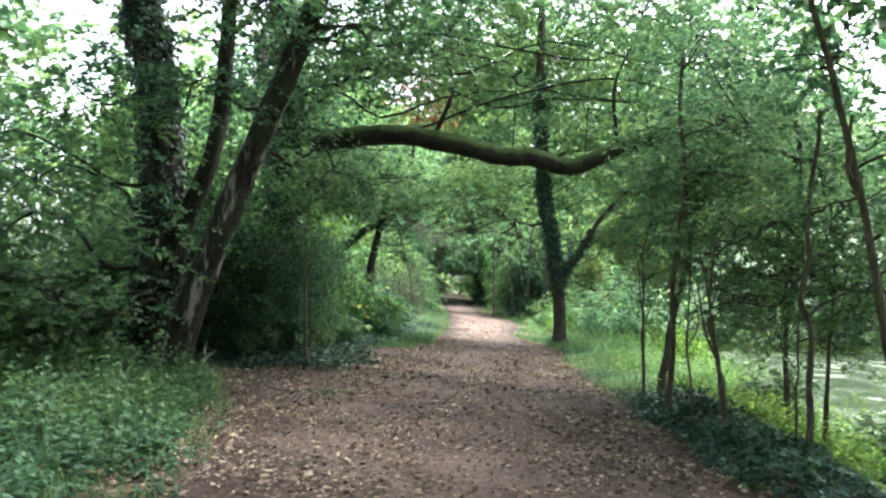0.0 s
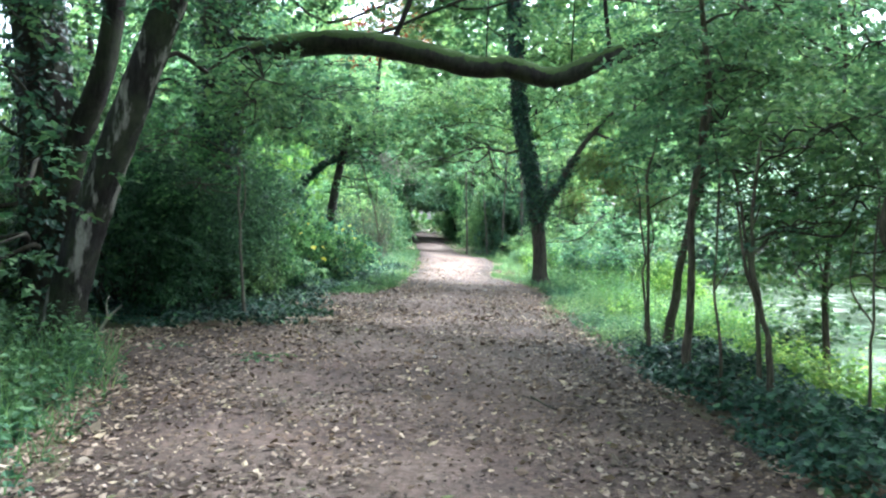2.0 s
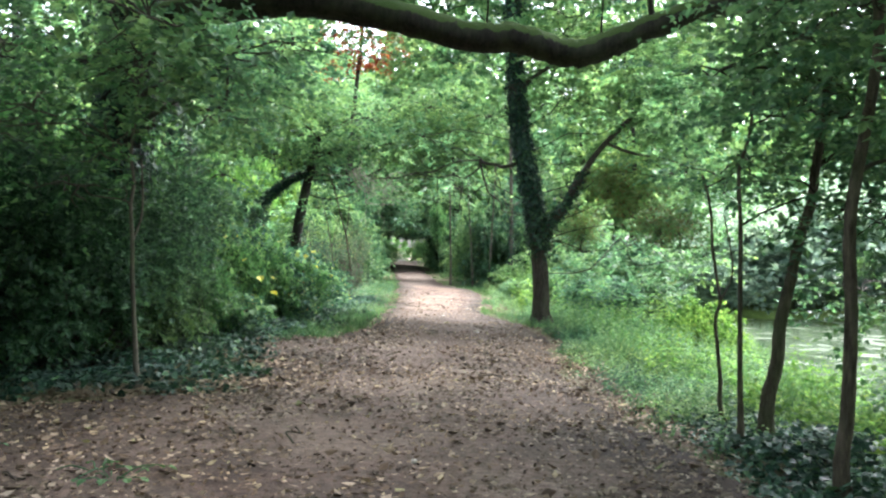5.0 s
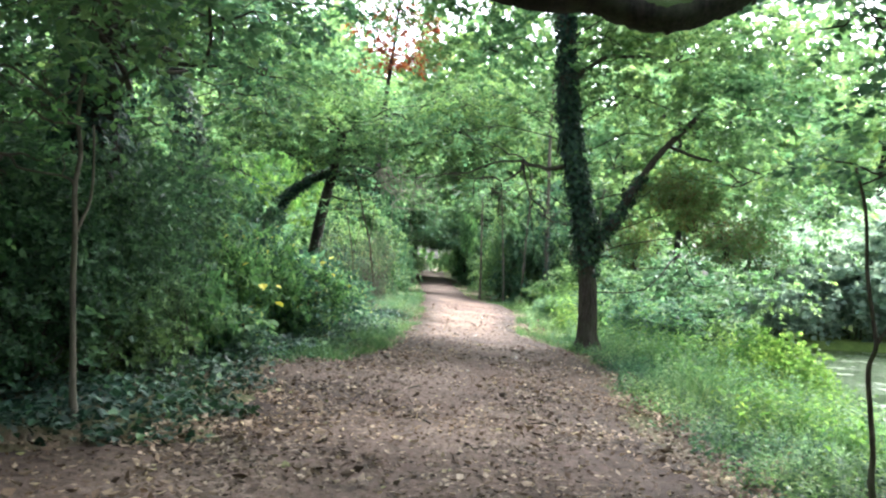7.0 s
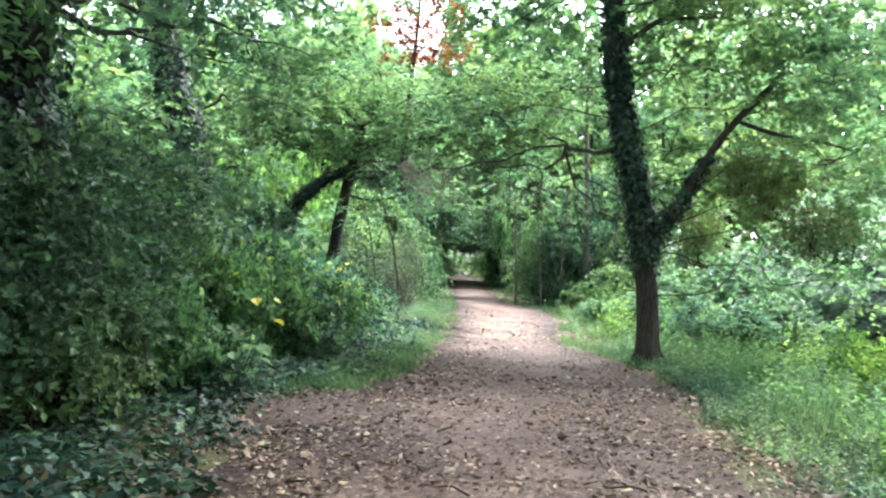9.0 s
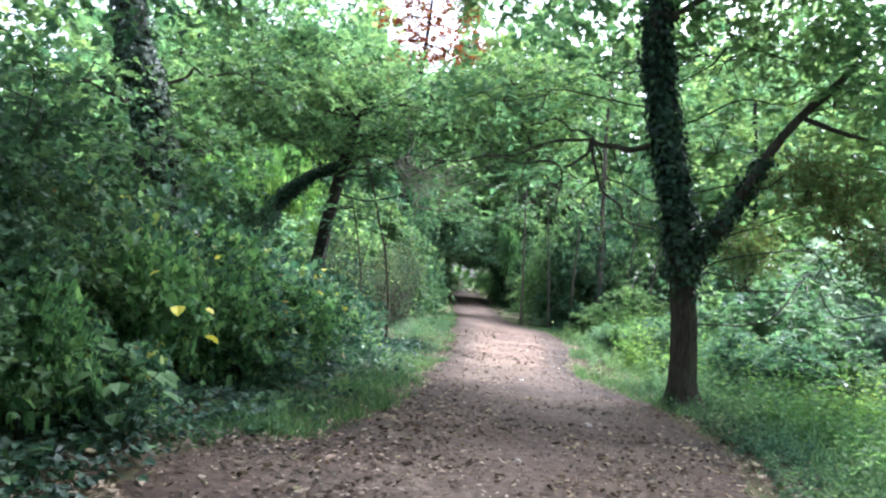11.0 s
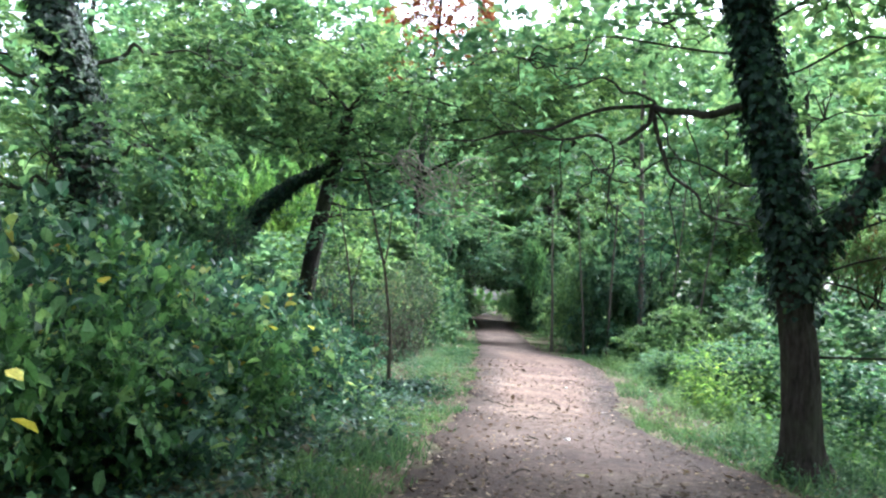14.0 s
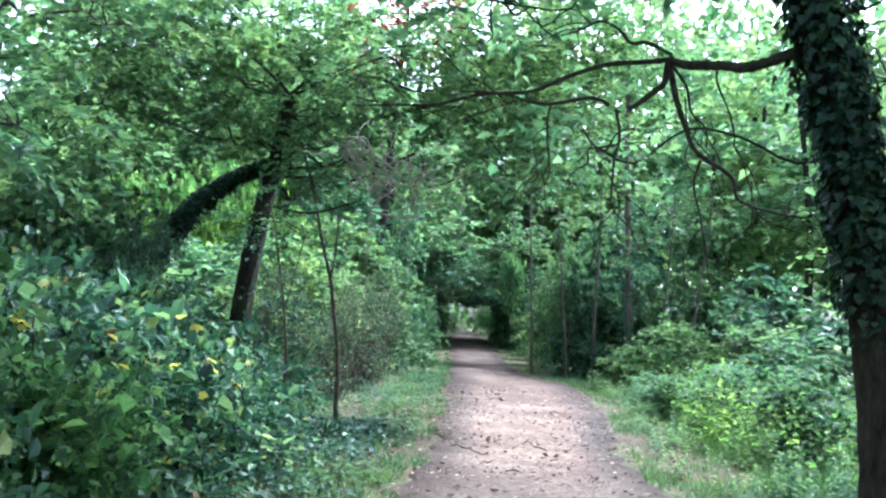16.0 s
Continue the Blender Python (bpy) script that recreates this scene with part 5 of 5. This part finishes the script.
grass_patch("tall soft grass between the path and the pond", 16000, 2.5, 7.0, 11.5, 25.0, 420, lambda x, y: (0.14 + 0.45 * smooth(2.9, 4.3, x)) * (0.75 + 0.4 * np.sin(x * 2.9 + y * 1.1) * np.sin(y * 1.9 - x)), 102,
            lambda x, y, r: (x > edge(RIGHT_EDGE, y) + 0.05 + r.normal(0, 0.1, len(x))) & (x < near_bank(y) + 0.2), 0.013, 0.5)
grass_patch("bright grass verge past the oak", 16000, 2.2, 6.0, 22.0, 38.0, 280, lambda x, y: 0.12 + 0.2 * smooth(3.2, 4.6, x), 103,
            lambda x, y, r: x > edge(RIGHT_EDGE, y) + 0.02, 0.013, 0.45)
grass_patch("long grass mixed with nettles beside the path", 6500, -6.5, -1.6, 1.5, 10.6, 330, lambda x, y: 0.2 + 0.3 * smooth(-1.9, -3.0, x), 104,
            lambda x, y, r: x < edge(LEFT_EDGE, y) + 0.03, 0.011, 0.45)
grass_patch("pale soft grass beyond the bank", 14000, 3.8, 9.5, 1.0, 26.0, 600, lambda x, y: 0.3 + 0.0 * x, 105, lambda x, y, r: (x > 3.9) & (x < near_bank(y) + 0.3 + r.normal(0, 0.15, len(x))), 0.016, 0.4, 0.25)
grass_patch("short grass along the tunnel verge", 5000, -0.6, 3.4, 38.0, 60.0, 120, lambda x, y: 0.12 + 0.0 * x, 106,
            lambda x, y, r: (x < edge(LEFT_EDGE, y) + 0.02) | (x > edge(RIGHT_EDGE, y) - 0.02), 0.016, 0.5)


def weeds(name, label, n, x0, x1, y0, y1, height, size, leaf, seed, keep, per=12):
    """Upright leafy stems."""
    rng = rng_of(seed)
    x, y = tufted(rng, n, x0, x1, y0, y1, max(8, n // 6), 0.2)
    ok = keep(x, y, rng)
    x, y = x[ok], y[ok]
    h = height(x, y) * rng.uniform(0.5, 1.15, len(x))
    s = (np.arange(per) + 1)[None] / per
    tilt = rng.normal(0, 0.22, (len(x), 2))
    P = np.stack([x[:, None] + tilt[:, :1] * s * h[:, None], y[:, None] + tilt[:, 1:] * s * h[:, None], G(x, y)[:, None] + s * h[:, None]], -1)
    a = np.arange(per)[None] * 2.0 + rng.uniform(0, 6, (len(x), 1))
    A = np.stack([np.cos(a), np.sin(a), -0.25 + 0 * a], -1) + rng.normal(0, 0.2, P.shape)
    N = UP + rng.normal(0, 0.25, P.shape)
    S = size * (1.25 - 0.6 * s) * rng.uniform(0.7, 1.2, P.shape[:2])
    v, f = leaves(LEAF_FULL, P.reshape(-1, 3), A.reshape(-1, 3), N.reshape(-1, 3), S.ravel())
    stuff(name, label, "weeds", v, f, leaf)


weeds("nettles", "bed of knee-high nettles and weeds beside the path", 2000, -6.5, -1.9, 1.5, 10.4, lambda x, y: 0.22 + 0.4 * smooth(-2.0, -3.0, x), 0.085, L_NETTLE, 111,
      lambda x, y, r: x < edge(LEFT_EDGE, y) - 0.15)
weeds("low_weeds", "low bright weeds on the bank edge", 900, 2.5, 4.5, 10.5, 21.0, lambda x, y: 0.2 + 0.0 * x, 0.06, L_BRIGHT, 112, lambda x, y, r: x > edge(RIGHT_EDGE, y) + 0.2, 9)
weeds("low_weeds", "dark low weeds along the path edge by the oak", 1500, 2.5, 4.6, 12.5, 23.0, lambda x, y: 0.2 + 0.0 * x, 0.055, L_NETTLE, 119, lambda x, y, r: (x > edge(RIGHT_EDGE, y) + 0.1) & (x < edge(RIGHT_EDGE, y) + 1.5), 8)
weeds("low_weeds", "low dark-leaved weeds spilling onto the path", 650, -3.2, -1.2, 1.5, 10.2, lambda x, y: 0.13 + 0.0 * x, 0.06, L_NETTLE, 116, lambda x, y, r: (x < edge(LEFT_EDGE, y) + 0.12) & (x > edge(LEFT_EDGE, y) - 0.9), 7)
weeds("tall_weeds", "tall leafy weeds among the bank grass", 800, 3.4, 7.5, 14.0, 24.0, lambda x, y: 0.6 + 0.0 * x, 0.075, L_BRIGHT, 113, lambda x, y, r: (x > edge(RIGHT_EDGE, y) + 0.7) & (x < near_bank(y)))
weeds("tall_weeds", "leafy weeds and seedlings on the slope down to the pond", 1300, 3.7, 6.4, 5.0, 16.5, lambda x, y: 0.45 + 0.4 * smooth(4.6, 5.8, x), 0.085, L_LIME, 117, lambda x, y, r: x < near_bank(y) - 0.1, 9)
weeds("tall_weeds", "tall sunlit yellow-green weeds beside the pond", 1500, 3.7, 7.5, 15.5, 31.5, lambda x, y: 0.55 + 0.55 * smooth(21, 24, y), 0.085, L_LIME, 118, lambda x, y, r: (x > edge(RIGHT_EDGE, y) + 1.0) & (x < near_bank(y) + 0.2), 13)
weeds("low_weeds", "feathery low weeds on the verge past the oak", 700, 2.6, 5.5, 22.8, 37.0, lambda x, y: 0.25 + 0.15 * smooth(3, 4.5, x), 0.065, L_BRIGHT, 114, lambda x, y, r: x > edge(RIGHT_EDGE, y) + 0.35)
weeds("low_weeds", "low weeds in front of the brambles", 1300, -1.9, 0.3, 17.2, 36.0, lambda x, y: 0.2 + 0.0 * x, 0.06, L_MID, 115, lambda x, y, r: (x < edge(LEFT_EDGE, y) - 0.15), 8)

# ---------------------------------------------------------------- fallen leaves, twigs and stones on the path
def litter(label, n, y0, y1, wide, size, density, seed, mat, lift=0.03):
    rng = rng_of(seed)
    y = rng.uniform(y0, y1, n)
    w = rng.uniform(0, 1, n)
    l, r = edge(LEFT_EDGE, y), edge(RIGHT_EDGE, y)
    x = l - wide + (r - l + 2 * wide) * w
    ok = rng.uniform(size=n) < density(x, y, w)
    x, y = x[ok], y[ok]
    P = on_ground(x, y, lift)
    A = rng.normal(0, 1, P.shape) * np.array([1, 1, 0.15])
    N = UP + rng.normal(0, 0.32, P.shape)
    s = size * rng.uniform(0.35, 1.0, len(P)) * np.where(rng.uniform(size=len(P)) < 0.12, 1.6, 1.0)
    v, f = leaves(LEAF_BENT, P, A, N, s, s * rng.uniform(0.6, 1.1, len(P)))
    stuff("fallen_leaves", label, "fallen leaves", v, f, mat)


def drifts(x, y):
    return 0.4 + 0.75 * (np.sin(x * 2.3 + y) * np.sin(y * 1.7 - x * 1.3) > -0.25)


litter("scattered dry tan and brown fallen leaves", 170000, -5.0, 34.0, 0.45, 0.066,
       lambda x, y, w: 0.85 * (0.34 + 0.66 * np.abs(w - 0.52) * 2) * (1 - 0.9 * smooth(13, 24, y)) * drifts(x, y), 121, L_FALLEN)
litter("brown dead leaves caught along the verges", 26000, 15.5, 30.0, 0.75, 0.06, lambda x, y, w: 0.9 * smooth(0.16, 0.03, w) + 0.5 * smooth(0.86, 0.97, w), 124, L_FALLEN, 0.035)
litter("crumbled dark brown leaf mould and bits of leaf", 100000, 0.0, 30.0, 0.5, 0.034,
       lambda x, y, w: 0.9 * (0.45 + 0.55 * np.abs(w - 0.52) * 2) * (1 - 0.75 * smooth(15, 26, y)) * drifts(y, x), 122, L_MOULD, 0.028)
rng = rng_of(123)
for k in range(34):
    ty = rng.uniform(4, 27)
    tx = edge(LEFT_EDGE, ty) + rng.uniform(0.05, 0.95) * (edge(RIGHT_EDGE, ty) - edge(LEFT_EDGE, ty))
    a, l = rng.uniform(0, math.pi), rng.uniform(0.08, 0.28)
    d = np.array([math.cos(a), math.sin(a), 0]) * l
    v, q = branch(wander(-d, d, rng, 0.12, 4), 0.007, 0.003, 6, None, 3)
    ob = new("fallen_twig", mesh_of("fallen_twig", v, q, M_TWIG, True))
    ob.location = (tx, ty, float(G(tx, ty)) + 0.03)
    tagged(ob, "small dark fallen twig on the path", "twig", "twigs on the path")


def stone(x, y, s, seed):
    rng = rng_of(seed)
    bm = bmesh.new()
    bmesh.ops.create_icosphere(bm, subdivisions=2, radius=1)
    for vv in bm.verts:
        vv.co *= 1 + 0.22 * noise.noise(vv.co * 1.6 + Vector((seed, 0, 0)))
        vv.co.z *= 0.5
    me = bpy.data.meshes.new("stone")
    bm.to_mesh(me)
    bm.free()
    for p in me.polygons:
        p.use_smooth = True
    me.materials.append(M_STONE)
    ob = new("stone", me)
    ob.matrix_basis = pose(x, y, float(G(x, y)) + 0.025, 0, 0, seed * 40) @ Matrix.Diagonal((s, s * 0.7, s, 1))
    tagged(ob, "pale flint half sunk in the path", "stone", "stones in the path")


for k, (x, y, s) in enumerate([(1.75, 20.0, 0.06), (1.35, 23.2, 0.05), (0.9, 18.0, 0.035), (2.1, 25.6, 0.04), (1.6, 15.2, 0.035), (0.4, 11.0, 0.03), (1.9, 28.5, 0.045)]):
    stone(x, y, s, k + 1)


def broadleaf(label, x, y, s, count, mat, seed, h=0.5):
    """A weed with big separate leaves on stalks."""
    rng = rng_of(seed)
    root = new("broadleaf_weed")
    root.location = (x, y, float(G(x, y)))
    tagged(root, label, "weed")
    for k in range(count):
        a = k * 2.4 + rng.uniform(-0.3, 0.3)
        d = np.array([math.cos(a), math.sin(a), 0])
        tip = d * rng.uniform(0.1, 0.32) + UP * h * rng.uniform(0.45, 1.0)
        vs, q = branch(wander((0, 0, 0), tip, rng, 0.1, 3, 0.1), 0.005, 0.003, 5, None, 3)
        v, f = leaves(LEAF_FULL, tip[None], (d * 0.8 - UP * 0.35)[None], (UP + d * 0.4 + rng.normal(0, 0.15, 3))[None], [s * rng.uniform(0.7, 1.2)], [s * 1.25])
        leaf = part("leaf", mesh_of("leaf", v, f, mat), root)
        part("stalk", mesh_of("stalk", vs, q, L_NETTLE, True), leaf)


broadleaf("clump of broad heart-shaped green leaves", -1.75, 17.0, 0.14, 16, L_BRIGHT, 131, 0.55)
broadleaf("clump of broad heart-shaped green leaves", -2.15, 17.3, 0.15, 14, L_BRIGHT, 132, 0.7)
broadleaf("broad green weed at the verge", -0.95, 18.6, 0.11, 7, L_BRIGHT, 133, 0.22)
broadleaf("yellowed leaves on a dying weed", -1.9, 18.3, 0.13, 5, L_YELLOW, 134, 1.15)
broadleaf("yellowed leaves among brambles", -1.5, 21.2, 0.1, 4, L_YELLOW, 135, 1.25)
broadleaf("spray of yellowing leaves above the brambles", -2.3, 20.6, 0.11, 6, L_YELLOW, 136, 1.75)
broadleaf("pale yellow-green leaves on a bramble tip", -1.45, 22.9, 0.1, 5, L_YELLOW, 137, 1.3)
broadleaf("clump of broad heart-shaped green leaves", -1.75, 19.9, 0.1, 11, L_MID, 138, 1.1)

# a tangle of dead twigs hanging under the arching tree
rng = rng_of(141)
root = new("dead_branch")
root.location = (-0.9, 26.4, 3.4)
tagged(root, "tangle of bare grey dead twigs hanging under the canopy", "dead branch")
for k in range(10):
    e = np.array([rng.uniform(0.2, 1.8), rng.uniform(-0.5, 0.3), rng.uniform(-1.2, 0.1)])
    v, q = branch(wander((0, 0, 0), e, rng, 0.25, 5), 0.013, 0.005, 5, None, 4)
    stick = part("branch", mesh_of("branch", v, q, M_DEAD, True), root)
    for v, q in twig_set(e * 0.6, e * 0.6 + rng.normal(0, 0.4, (3, 3)), 0.008, rng, 4):
        part("twig", mesh_of("twig", v, q, M_DEAD, True), stick)

# a broken dead stick leaning out of the weeds, and low seedlings on the trodden earth
rng = rng_of(151)
root = new("dead_stick")
root.location = (-3.3, 11.1, float(G(-3.3, 11.1)))
tagged(root, "pale broken dead stick leaning in the weeds", "stick")
v, q = branch([(-0.12, -0.05, -0.02), (0.02, 0.0, 0.12), (0.1, 0.04, 0.26), (0.24, 0.08, 0.4)], 0.022, 0.012, 8, rng, 5)
part("branch", mesh_of("branch", v, q, M_DEAD, True), root)
v, q = branch([(0.1, 0.04, 0.26), (0.06, 0.1, 0.4), (0.08, 0.14, 0.5)], 0.011, 0.006, 6, rng, 4)
part("twig", mesh_of("twig", v, q, M_DEAD, True), root)
broadleaf("small green seedling on the path", -1.36, 10.35, 0.06, 9, L_FRESH, 152, 0.07)
broadleaf("small green seedling on the path", -2.44, 10.8, 0.055, 8, L_FRESH, 153, 0.08)
broadleaf("small green seedling on the path", -1.5, 10.5, 0.05, 7, L_FRESH, 154, 0.06)
